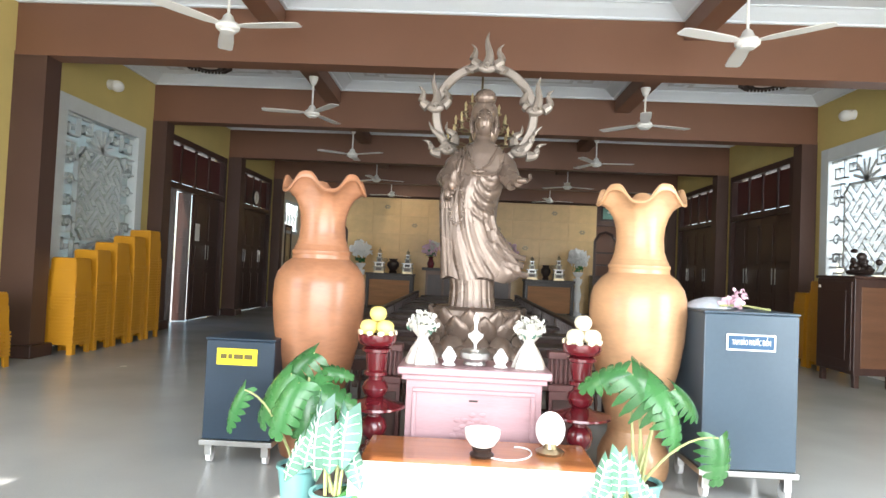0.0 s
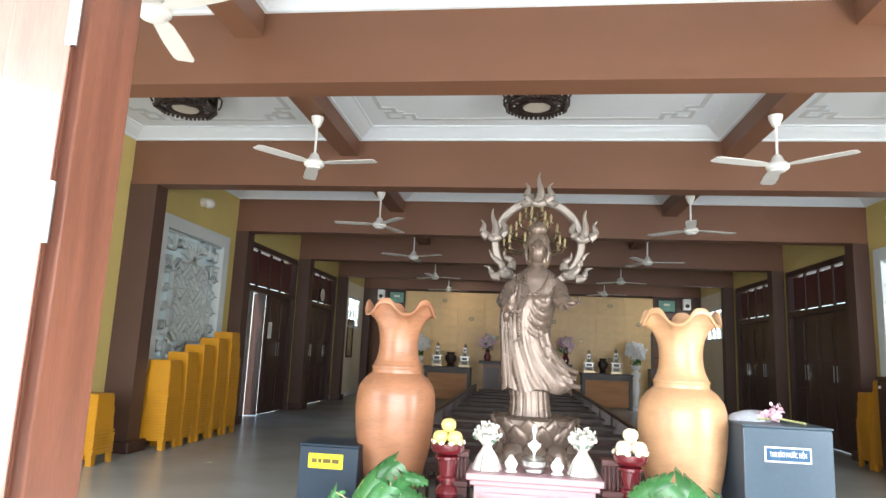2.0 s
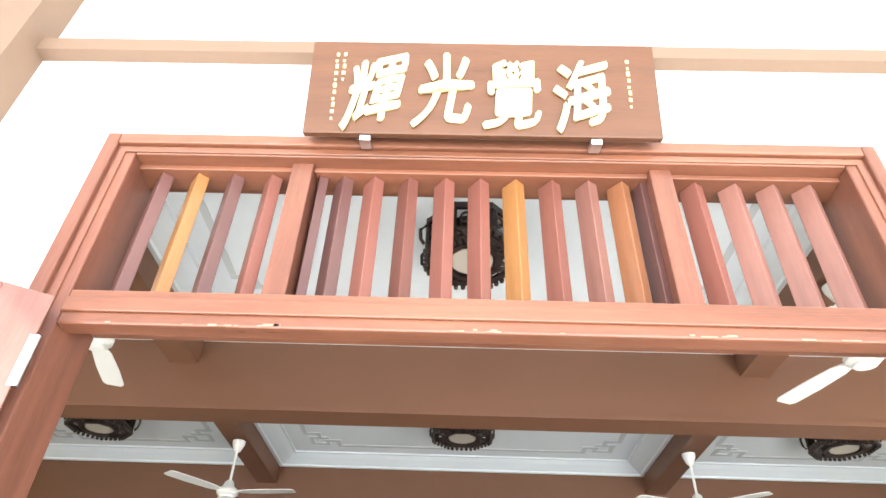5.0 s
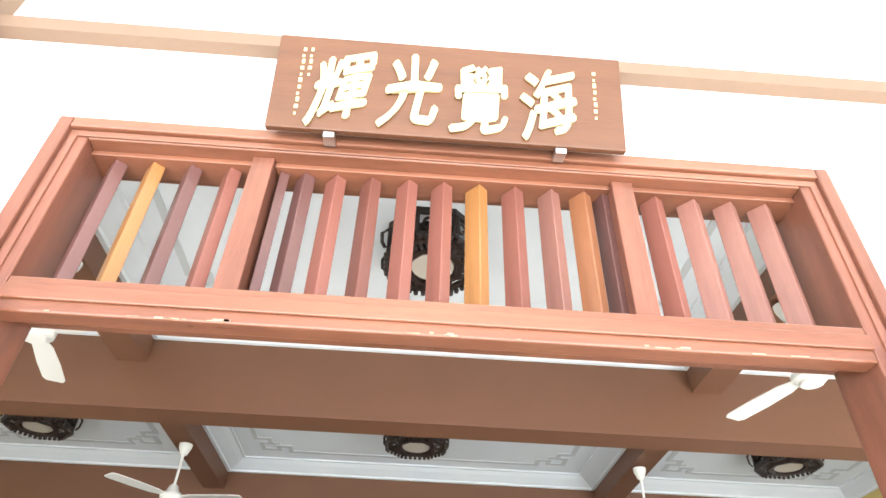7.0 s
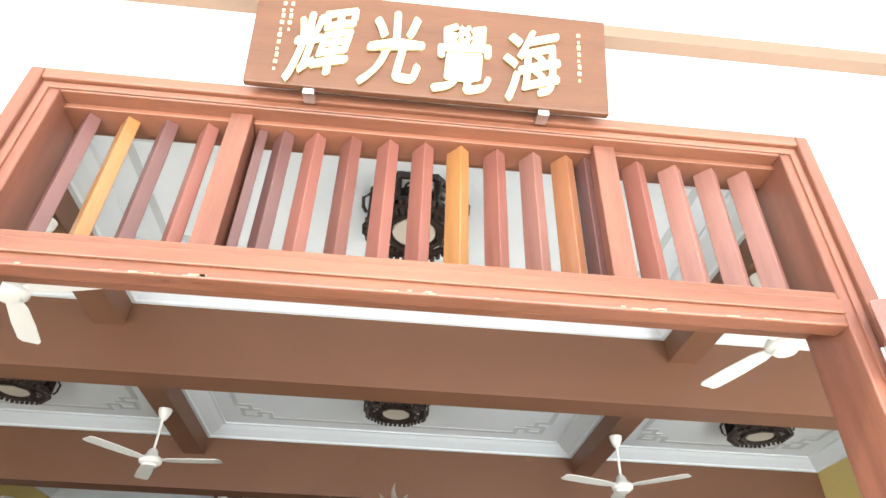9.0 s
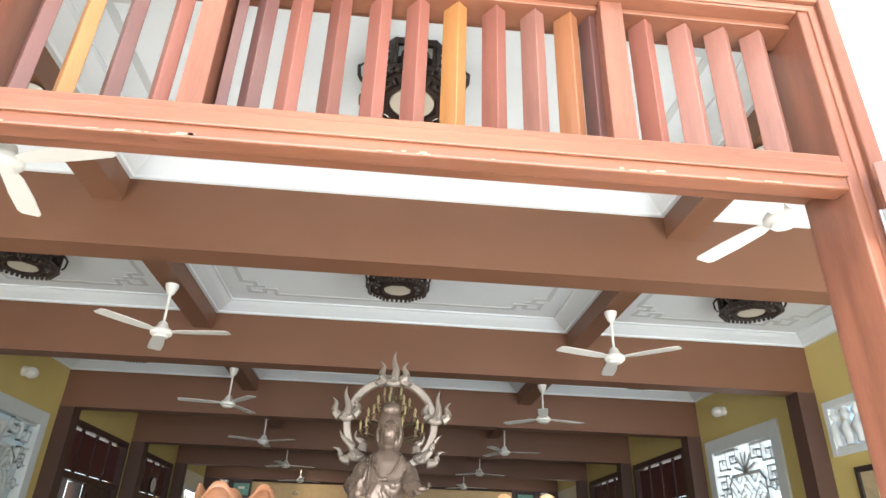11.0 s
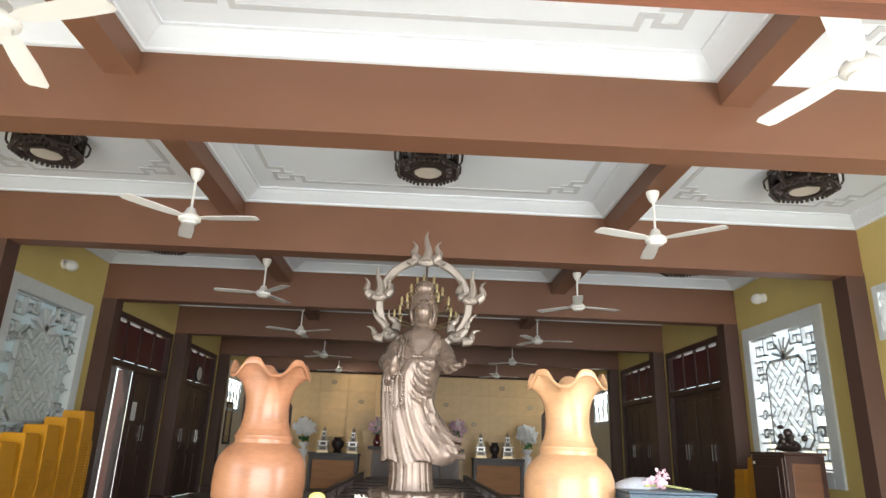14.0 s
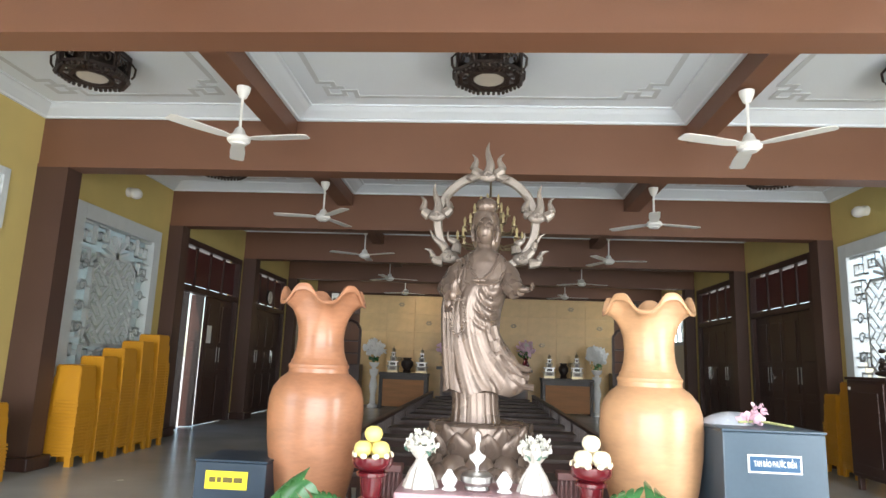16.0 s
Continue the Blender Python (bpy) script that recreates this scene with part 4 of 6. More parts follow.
    bm.faces.new(ring[-1][::-1])
    flame(bm, hx, hy - 0.03, hz + hr - 0.012, 0.185, 0.0)
    for s in (-1, 1):
        flame(bm, hx + s * (hr + 0.005), hy - 0.03, hz + 0.03, 0.175, s * 0.10)
        flame(bm, hx + s * (hr - 0.075), hy - 0.03, hz - hr + 0.07, 0.175, s * 0.66)
        tube(bm, [(hx + s * 0.05, hy - 0.03, hz + hr - 0.005), (hx + s * 0.11, hy - 0.04, hz + hr - 0.035), (hx + s * 0.075, hy - 0.04, hz + hr - 0.05)], [0.025, 0.02, 0.008], 8)
    tube(bm, [(hx, cy + 0.06, 1.62), (hx, hy, 1.66)], 0.03, 8)
    for s in (-1, 1):
        tube(bm, [(hx + s * 0.06, cy + 0.07, 1.60), (hx + s * 0.135, hy, 1.655)], 0.02, 8)
    bm.faces.ensure_lookup_table()
    for i in range(nb, len(bm.faces)):
        bm.faces[i].material_index = 1
    o = part("bronze_statue", bm, M_BRONZE, None, "", True)
    o.data.materials.append(M_HALO)
    tagged(o, "bronze robed statue with flaming halo standing on a lotus base", "statue")


statue()
p = thing("pedestal", "dark wooden pedestal under the bronze statue", "pedestal")
part("plinth", box(-0.56, 0.19, 4.22, 4.80, 0.0, 0.08, 0.01), M_DARKWOOD, p)
part("body", box(-0.52, 0.15, 4.26, 4.76, 0.08, 0.40, 0.005), M_DARKWOOD, p)
part("top", box(-0.56, 0.19, 4.22, 4.80, 0.40, 0.44, 0.01), M_DARKWOOD, p)
for xa, xb in ((-0.70, -0.565), (0.195, 0.34)):
    w = part("side_screen", box(xa, xb, 4.23, 4.33, 0.0, 0.40, 0.004), M_SCREEN, p, "rose-brown side screen with small balusters")
    part("ledge", box(xa - 0.008, xb + 0.004, 4.215, 4.345, 0.401, 0.435, 0.006), M_SCREEN, w)
    part("back_board", box(xa, xb, 4.29, 4.31, 0.436, 0.565), M_SCREEN, w)
    part("cap", box(xa - 0.008, xb + 0.004, 4.225, 4.325, 0.566, 0.60, 0.005), M_SCREEN, w)
    for i in range(6):
        x = xa + 0.012 + (xb - xa - 0.024) * i / 5
        part("baluster", lathe(bmesh.new(), [(0.006, 0.436), (0.009, 0.46), (0.005, 0.50), (0.009, 0.54), (0.006, 0.565)], 8, x, 4.255), M_SCREEN, w)
    part("carved_panel", box(xa + 0.02, xb - 0.02, 4.222, 4.2295, 0.08, 0.36, 0.003), M_DARKWOOD, w)


# ---- tall vases ----
def vase(x, y, turn, scale, label, mat):
    prof = [(0.12, 0.0), (0.165, 0.012), (0.175, 0.05), (0.175, 0.12), (0.155, 0.17), (0.132, 0.21), (0.128, 0.24), (0.14, 0.29), (0.175, 0.42), (0.21, 0.56), (0.232, 0.70), (0.24, 0.82), (0.236, 0.90), (0.222, 0.95), (0.19, 0.995), (0.152, 1.025),
            (0.150, 1.045), (0.154, 1.052), (0.154, 1.064), (0.145, 1.072), (0.142, 1.085), (0.135, 1.095), (0.122, 1.14), (0.117, 1.20), (0.122, 1.26), (0.136, 1.32), (0.158, 1.375), (0.186, 1.412), (0.202, 1.430), (0.213, 1.429), (0.219, 1.414), (0.215, 1.402)]
    n = 72

    def ring(bm, r, z):
        u = max(0.0, (z - 1.20) / 0.24)
        out = []
        for i in range(n):
            a = 2 * math.pi * i / n
            lobe = -math.cos(5 * (a + math.pi / 2))
            lobe = lobe * (1.45 - 0.45 * lobe * lobe)
            rr = r * (1 - 0.03 * lobe * u * u)
            out.append(bm.verts.new((rr * math.cos(a), rr * math.sin(a), z + (0.046 * lobe - 0.010) * u ** 1.6)))
        return out
    inner = [(0.207, 1.404), (0.197, 1.412), (0.176, 1.395), (0.148, 1.36), (0.12, 1.30), (0.10, 1.20), (0.10, 1.10)]
    f = thing("floor_vase", label, "vase", "pair of tall vases", pose(x, y, 0, 0, 0, turn))
    f.scale = (scale, scale, scale)
    cuts = [i for i, (r, z) in enumerate(prof) if z in (0.0, 0.24, 1.045, 1.095)] + [len(prof) - 1]
    for name, i0, i1 in zip(("foot", "body", "collar", "neck"), cuts, cuts[1:]):
        bm = bmesh.new()
        rings = [ring(bm, r, z) for r, z in prof[i0:i1 + 1] + (inner if name == "neck" else [])]
        for p, q in zip(rings, rings[1:]):
            for i in range(n):
                j = (i + 1) % n
                bm.faces.new((p[i], p[j], q[j], q[i]))
        bm.faces.new(rings[0][::-1])
        bm.faces.new(rings[-1])
        part(name, bm, mat, f, {"neck": "flared neck with ruffled rim"}.get(name, ""), True)


vase(-1.02, 4.30, 20, 1.0, "tall orange polished wooden vase with ruffled rim, slightly browner", M_CLAY)
vase(0.625, 4.22, -17, 0.995, "tall orange polished wooden vase with ruffled rim beside grey box", M_CLAY_B)


# ---- offering boxes on castors ----
def text(body, size, mat, parent, place, squash=1.0, name="lettering", depth=0.0015, bold=0.0):
    cu = bpy.data.curves.new(name, 'FONT')
    cu.body, cu.size, cu.extrude, cu.align_x, cu.align_y = body, size, depth, 'CENTER', 'CENTER'
    tmp = new("text", cu)
    bpy.context.view_layer.update()
    me = bpy.data.meshes.new_from_object(tmp.evaluated_get(bpy.context.evaluated_depsgraph_get()))
    bpy.data.objects.remove(tmp)
    if bold:
        bm = bmesh.new()
        for k, (dx, dy) in enumerate(((0, 0), (bold, 0), (-bold, 0), (0, bold), (0, -bold))):
            c = bmesh.new()
            c.from_mesh(me)
            bmesh.ops.translate(c, vec=(dx, dy, 0.0004 * k), verts=c.verts[:])
            extra = bpy.data.meshes.new("stroke")
            c.to_mesh(extra)
            c.free()
            bm.from_mesh(extra)
            bpy.data.meshes.remove(extra)
        bm.to_mesh(me)
        bm.free()
    me.name = name
    me.materials.clear()
    me.materials.append(mat)
    o = new(name, me)
    o.parent = parent
    o.matrix_basis = place
    o.scale = (squash, 1, 1)
    return o


def offering_box(x0, x1, y0, y1, z0, z1, mat, label, turn):
    cx, cy = (x0 + x1) / 2, (y0 + y1) / 2
    f = thing("offering_box", label, "box", m=pose(cx, cy, 0, 0, 0, turn))
    a, b, c, d = x0 - cx, x1 - cx, y0 - cy, y1 - cy
    part("body", box(a, b, c, d, z0, z1 - 0.012, 0.006), mat, f, smooth=False)
    part("lid", box(a - 0.004, b + 0.004, c - 0.004, d + 0.004, z1 - 0.010, z1, 0.003), mat, f)
    bm = bmesh.new()
    for q in ((a - 0.01, b + 0.01, c - 0.012, c + 0.022), (a - 0.01, b + 0.01, d - 0.022, d + 0.012)):
        bx(bm, q[0], q[1], q[2], q[3], z0 - 0.028, z0 - 0.002, 0.003)
    for q in ((a - 0.01, a + 0.022), (b - 0.022, b + 0.01)):
        bx(bm, q[0], q[1], c + 0.022, d - 0.022, z0 - 0.028, z0 - 0.002)
    part("trolley_frame", bm, M_STEEL, f, "steel trolley frame")
    for x in (a + 0.03, b - 0.03):
        for y in (c + 0.03, d - 0.03):
            r = (z0 - 0.03) * 0.36
            bm = box(x - 0.018, x + 0.018, y - 0.022, y + 0.022, r * 1.2, z0 - 0.028, 0.003)
            w = part("castor", bm, M_STEEL, f, "steel castor fork")
            bm = bmesh.new()
            tube(bm, [(x - 0.011, y + 0.012, r), (x + 0.011, y + 0.012, r)], r, 14)
            part("wheel", bm, M_PORCELAIN, w, "pale rubber wheel")
    return f, a, b, c


f, a, b, c = offering_box(-1.51, -1.17, 4.05, 4.38, 0.12, 0.615, M_GRANITE, "dark slate offering box on castors with yellow sign", 0)
part("sign", box(a + 0.055, a + 0.255, c - 0.004, c - 0.001, 0.485, 0.565), M_LABEL_Y, f, "yellow sign")
for k, (u, w) in enumerate(((0.075, 0.03), (0.112, 0.02), (0.14, 0.045), (0.192, 0.04))):
    part("unread_word", box(a + u, a + u + w, c - 0.006, c - 0.0045, 0.515, 0.538), M_INK_D, f)
f, a, b, c = offering_box(0.855, 1.285, 3.93, 4.32, 0.14, 0.862, M_GREY_BOX, "blue-grey metal offering box on castors with blue sign", 0)
part("sign", box(a + 0.10, a + 0.322, c - 0.005, c - 0.001, 0.685, 0.760), M_INK_W, f, "white-edged sign")
part("sign_face", box(a + 0.107, a + 0.315, c - 0.007, c - 0.0055, 0.692, 0.753), M_LABEL_B, f, "dark blue sign face")
text("TAM BẢO PHƯỚC ĐIỀN", 0.034, M_INK_W, f, pose(a + 0.211, c - 0.0075, 0.722, 90, 0, 0), 0.48)


# flowers on the grey box
def petal_heap(c, r, n, seed, flat=0.6, size=1.0):
    rnd = random.Random(seed)
    bm = bmesh.new()
    for i in range(n):
        v = Vector((rnd.gauss(0, 1), rnd.gauss(0, 1), rnd.gauss(0, 1))).normalized() * r * rnd.uniform(0.35, 1.0)
        v.z = v.z * flat
        p0 = Vector(c) + v
        q = bmesh.ops.create_uvsphere(bm, u_segments=6, v_segments=4, radius=r * size * rnd.uniform(0.16, 0.30))
        m = Matrix.Translation(p0) @ Euler((rnd.uniform(0, 3), rnd.uniform(0, 3), rnd.uniform(0, 3))).to_matrix().to_4x4() @ Matrix.Diagonal((1, 0.75, 0.22, 1))
        bmesh.ops.transform(bm, matrix=m, verts=q["verts"])
    return bm


f = thing("flower_bunch", "pink artificial flowers lying on the grey box", "flowers")
bm = petal_heap((1.06, 4.16, 0.895), 0.09, 46, 3, flat=0.3)
for v in bm.verts:
    v.co.z = max(v.co.z, 0.864)
part("petals", bm, M_PINKPETAL, f)
bm = petal_heap((1.09, 4.12, 0.935), 0.04, 20, 4, flat=0.9)
part("blossom", bm, M_PINKPETAL, f, "paler pink blossom")
bm = bmesh.new()
tube(bm, [(0.99, 4.1, 0.88), (1.1, 4.12, 0.885), (1.21, 4.05, 0.87)], 0.006, 6)
part("stem", bm, M_STEM, f)
f = thing("plastic_bag", "crumpled grey plastic bag on the grey box", "bag")
bm = bmesh.new()
ball(bm, (0.98, 4.2, 0.865), 0.10, 1.2, 0.9, 0.5, 18, 12)
for v in bm.verts:
    nz = noise.noise(v.co * 14)
    v.co += Vector((nz * 0.02, nz * 0.015, nz * 0.012))
    v.co.z = max(v.co.z, 0.8635)
part("bag", bm, M_BAG, f, smooth=True)


# ---- altar, table, stands ----
f = thing("altar_cabinet", "rose-brown carved wooden altar cabinet before the statue", "altar")
part("top", box(-0.545, 0.155, 3.84, 4.18, 0.515, 0.55, 0.006), M_PINKWOOD, f)
part("cornice", box(-0.525, 0.135, 3.855, 4.165, 0.49, 0.514, 0.004), M_PINKWOOD, f)
part("body", box(-0.505, 0.115, 3.875, 4.15, 0.0, 0.489, 0.004), M_PINKWOOD, f)
for r in ((-0.475, 0.085, 0.435, 0.455), (-0.475, 0.085, 0.06, 0.08)):
    part("panel_rail", box(r[0], r[1], 3.862, 3.874, r[2], r[3], 0.003), M_PINKWOOD, f)
for x in (-0.475, 0.065):
    part("panel_stile", box(x, x + 0.02, 3.862, 3.874, 0.081, 0.434, 0.003), M_PINKWOOD, f)
bm = bmesh.new()
rnd = random.Random(5)
for i in range(26):
    a = i * 2.4
    r = 0.012 + 0.0048 * i ** 0.85
    ball(bm, (-0.195 + r * math.cos(a) * 1.1, 3.872, 0.27 + r * math.sin(a)), 0.016, 1.1, 0.20, 0.7, 10, 6)
for cx in (-0.40, 0.01):
    for cz in (0.14,):
        for i in range(9):
            a = i * 2.4
            ball(bm, (cx + 0.012 * math.sqrt(i) * math.cos(a), 3.873, cz + 0.012 * math.sqrt(i) * math.sin(a)), 0.011, 1.3, 0.18, 0.6, 8, 5)
part("carving", bm, M_PINKWOOD, f, "carved floral relief", True)
part("lock", box(-0.215, -0.175, 3.869, 3.873, 0.40, 0.408), M_BLACKWOOD, f)

f = thing("low_table", "varnished red-brown low table with white cloth front", "table")
part("tabletop", box(-0.64, 0.29, 3.34, 3.80, 0.225, 0.25, 0.006), M_TABLE, f)
for x in (-0.60, 0.20):
    for y in (3.37, 3.72):
        part("leg", box(x, x + 0.05, y, y + 0.05, 0, 0.224, 0.004), M_TABLE, f)
f = thing("table_cloth", "white cloth hanging down the front of the low table", "cloth")
bm = bmesh.new()
n = 60
lo, hi = [], []
for i in range(n + 1):
    x = -0.66 + 0.97 * i / n
    wv = 0.006 * math.sin(i * 0.9) + 0.004 * math.sin(i * 2.3)
    hi.append((x, 3.325 + wv * 0.3, 0.252))
    lo.append((x, 3.312 + wv, 0.004))
for off in (0.0, -0.003):
    a = [bm.verts.new((p[0], p[1] + off, p[2])) for p in hi]
    b = [bm.verts.new((p[0], p[1] + off, p[2])) for p in lo]
    for i in range(n):
        bm.faces.new((a[i], a[i + 1], b[i + 1], b[i]))
bx(bm, -0.66, 0.31, 3.322, 3.40, 0.251, 0.2545)
part("cloth", bm, M_CLOTH, f, smooth=True)

f = thing("offering_bowl", "white porcelain bowl on a dark wooden stand", "bowl")
part("stand", lathe(bmesh.new(), [(0.045, 0.251), (0.050, 0.262), (0.036, 0.272), (0.042, 0.287)], 20, -0.160, 3.55), M_BLACKWOOD, f)
part("bowl", lathe(bmesh.new(), [(0.030, 0.288), (0.052, 0.298), (0.070, 0.328), (0.074, 0.358), (0.069, 0.356), (0.06, 0.325), (0.03, 0.306)], 28, -0.160, 3.55), M_PORCELAIN, f, smooth=True)
f = thing("round_ornament", "round white porcelain ornament on a gilt stand", "ornament")
bm = ball(bmesh.new(), (0.125, 3.64, 0.350), 0.062, 1, 0.4, 1.22, 24, 16)
part("disc", bm, M_PORCELAIN, f, smooth=True)
part("stand", lathe(bmesh.new(), [(0.055, 0.251), (0.06, 0.262), (0.03, 0.275), (0.026, 0.295)], 16, 0.125, 3.64), M_GOLD, f)
f = thing("electric_cable", "thin white electric cable on the low table", "cable")
bm = bmesh.new()
tube(bm, [(-0.03 + 0.075 * math.cos(t) + 0.02 * t, 3.60 + 0.10 * math.sin(t), 0.2545) for t in np.linspace(-2.4, 1.9, 26)], 0.0035, 6)
part("cable", bm, M_PORCELAIN, f)


def fruit_stand(x, y, mat_fruit, label, fruit_label):
    f = thing("offering_stand", label, "stand", "turned offering stands")
    prof = [(0.088, 0.0), (0.095, 0.012), (0.095, 0.028), (0.07, 0.04), (0.06, 0.07), (0.045, 0.12), (0.04, 0.155), (0.056, 0.165), (0.056, 0.18), (0.036, 0.19), (0.032, 0.215), (0.05, 0.235), (0.062, 0.27), (0.052, 0.305), (0.034, 0.32), (0.034, 0.335)]
    part("base", lathe(bmesh.new(), prof, 28, x, y), M_RED_LACQ, f, smooth=True)
    part("disc", lathe(bmesh.new(), [(0.05, 0.336), (0.12, 0.352), (0.14, 0.362), (0.138, 0.372), (0.06, 0.392), (0.04, 0.405)], 32, x, y), M_RED_LACQ, f, smooth=True)
    prof = [(0.034, 0.405), (0.05, 0.42), (0.06, 0.445), (0.05, 0.472), (0.034, 0.485), (0.034, 0.497), (0.052, 0.505), (0.052, 0.52), (0.04, 0.528), (0.046, 0.56), (0.05, 0.605), (0.066, 0.612), (0.066, 0.625), (0.05, 0.632)]
    part("shaft", lathe(bmesh.new(), prof, 28, x, y), M_RED_LACQ, f, smooth=True)
    part("dish", lathe(bmesh.new(), [(0.052, 0.632), (0.078, 0.645), (0.088, 0.665), (0.088, 0.69), (0.082, 0.692), (0.06, 0.675)], 28, x, y), M_RED_LACQ, f, smooth=True)
    for i in range(10):
        a = 2 * math.pi * i / 10
        bm = ball(bmesh.new(), (0, 0, 0), 0.016, 0.45, 1.0, 0.8, 8, 5)
        part("petal", bm, M_WFRUIT, f, "cream petal-shaped rim piece", True, Matrix.Translation((x + 0.084 * math.cos(a), y + 0.084 * math.sin(a), 0.698)) @ Matrix.Rotation(a, 4, 'Z'))
    for px, py, pz in ((-0.038, -0.03, 0.722), (0.038, -0.03, 0.722), (0.0, 0.042, 0.722), (0.0, -0.004, 0.782)):
        g = thing("fruit", fruit_label, "fruit", "fruit on the stands")
        bm = lathe(bmesh.new(), [(0.006, -0.034), (0.024, -0.030), (0.037, -0.012), (0.040, 0.004), (0.034, 0.022), (0.018, 0.033), (0.006, 0.031)], 18, x + px, y + py, pz)
        part("skin", bm, mat_fruit, g, smooth=True)


fruit_stand(-0.645, 3.86, M_YFRUIT, "dark red lacquered turned offering stand holding yellow fruit", "round yellow fruit piled on a red stand")
fruit_stand(0.285, 3.86, M_WFRUIT, "dark red lacquered turned offering stand holding cream fruit", "round cream fruit piled on a red stand")


def bouquet(x, y, seed):
    f = thing("wrapped_bouquet", "bouquet of cream flowers wrapped in white paper", "bouquet", "wrapped bouquets on the altar")
    bm = bmesh.new()
    n = 30
    rows = [(0.075, 0.551), (0.07, 0.57), (0.05, 0.62), (0.026, 0.66), (0.022, 0.672), (0.045, 0.70), (0.07, 0.735)]
    rr = []
    for r, z in rows:
        rr.append([bm.verts.new((x + r * (1 + 0.10 * math.sin(i * 2.1 + seed)) * math.cos(2 * math.pi * i / n), y + r * (1 + 0.10 * math.sin(i * 2.1 + seed)) * math.sin(2 * math.pi * i / n), z)) for i in range(n)])
    for p, q in zip(rr, rr[1:]):
        for i in range(n):
            bm.faces.new((p[i], p[(i + 1) % n], q[(i + 1) % n], q[i]))
    bm.faces.new(rr[0][::-1])
    part("wrapping", bm, M_FOIL, f)
    part("posy", petal_heap((x, y, 0.74), 0.078, 210, seed, flat=0.75, size=0.62), M_PETAL, f)
    part("leaf_cluster", petal_heap((x, y, 0.715), 0.07, 24, seed + 7, flat=0.5), M_LEAF_PALE, f)


bouquet(-0.445, 3.98, 1)
bouquet(0.06, 3.98, 2)
f = thing("incense_burner", "silver incense burner with goblet-shaped finial", "burner")
part("bowl", lathe(bmesh.new(), [(0.045, 0.551), (0.055, 0.56), (0.05, 0.572), (0.068, 0.59), (0.07, 0.615), (0.055, 0.628), (0.03, 0.632)], 28, -0.195, 3.96), M_STEEL, f, smooth=True)
part("finial", lathe(bmesh.new(), [(0.006, 0.632), (0.006, 0.65), (0.012, 0.662), (0.035, 0.685), (0.037, 0.70), (0.02, 0.708), (0.008, 0.72), (0.007, 0.745), (0.014, 0.765), (0.012, 0.785), (0.003, 0.80)], 20, -0.195, 3.96), M_PORCELAIN, f, smooth=True)
first = None
for x in (-0.315, -0.075):
    f = thing("lotus_candle_holder", "small white porcelain lotus-shaped candle holder", "candle holder", "candle holders", pose(x, 3.93, 0.55))
    part("cup", lathe(bmesh.new(), [(0.025, 0.001), (0.034, 0.006), (0.022, 0.018), (0.030, 0.03), (0.036, 0.048), (0.022, 0.07), (0.008, 0.09)], 18), M_PORCELAIN, f, smooth=True)


# ---- plants ----
def leaf_mesh(length, width, droop):
    """A curved heart-shaped leaf blade along x."""
    bm = bmesh.new()
    n = 48
    mid, lft, rgt = [], [], []
    for i in range(n + 1):
        t = i / n
        w = width * (0.62 + 0.38 * math.sin(math.pi * min(1, t / 0.62) * 0.5 + 0.0)) * max(0.0, 1 - max(0, (t - 0.30) / 0.70) ** 2.2) ** 0.75
        x = length * t
        z = -droop * t * t * length
        back = 0.22 * length * (1 - t) ** 1.5
        mid.append(bm.verts.new((x, 0, z)))
        for s, row in ((1, lft), (-1, rgt)):
            cut = 1.0
            pair = []
            for u in (0.52, cut):
                ww = w * u
                pair.append(bm.verts.new((x - back * u, s * ww, z + 0.25 * ww - 1.2 * ww * ww / max(width, 0.01))))
            row.append(pair)
    for i in range(n):
        for row, flip in ((lft, 1), (rgt, -1)):
            for q in ((mid[i], mid[i + 1], row[i + 1][0], row[i][0]), (row[i][0], row[i + 1][0], row[i + 1][1], row[i][1])):
                bm.faces.new(q[::flip])
    return bm


def split_leaf_mesh(length, width, droop):
    """A heart-shaped leaf along x whose outer half is slit into rounded fingers."""
    bm = bmesh.new()
    lobes = 7
    for s in (1, -1):
        for i in range(lobes):
            cols = []
            for j in range(5):
                f = j / 4 - 0.5
                col = []
                for u, gap in ((0.0, 0.0), (0.28, 0.0), (0.52, 0.06), (0.78, 0.26), (1.0, 0.62)):
                    t = (i + 0.5 + f * (1 - gap)) / lobes
                    v = u * (1 - 0.12 * (2 * f) ** 2) if u > 0.9 else u
                    w = width * max(0.04, math.sin(math.pi * min(1.0, 0.20 + 0.80 * t))) ** 0.6
                    x = length * (t + (0.34 * t - 0.24) * v)
                    y = w * v
                    col.append(bm.verts.new((x, s * y, -droop * x * abs(x) / length - 0.9 * y * y / width + 0.16 * y)))
                cols.append(col)
            for p, q in zip(cols, cols[1:]):
                for k in range(4):
                    bm.faces.new((p[k], q[k], q[k + 1], p[k + 1])[::s])
    bmesh.ops.remove_doubles(bm, verts=bm.verts[:], dist=0.0002)
    return bm


def thicken(bm, t):
    bmesh.ops.recalc_face_normals(bm, faces=bm.faces[:])
    bmesh.ops.solidify(bm, geom=bm.faces[:], thickness=t)
    return bm


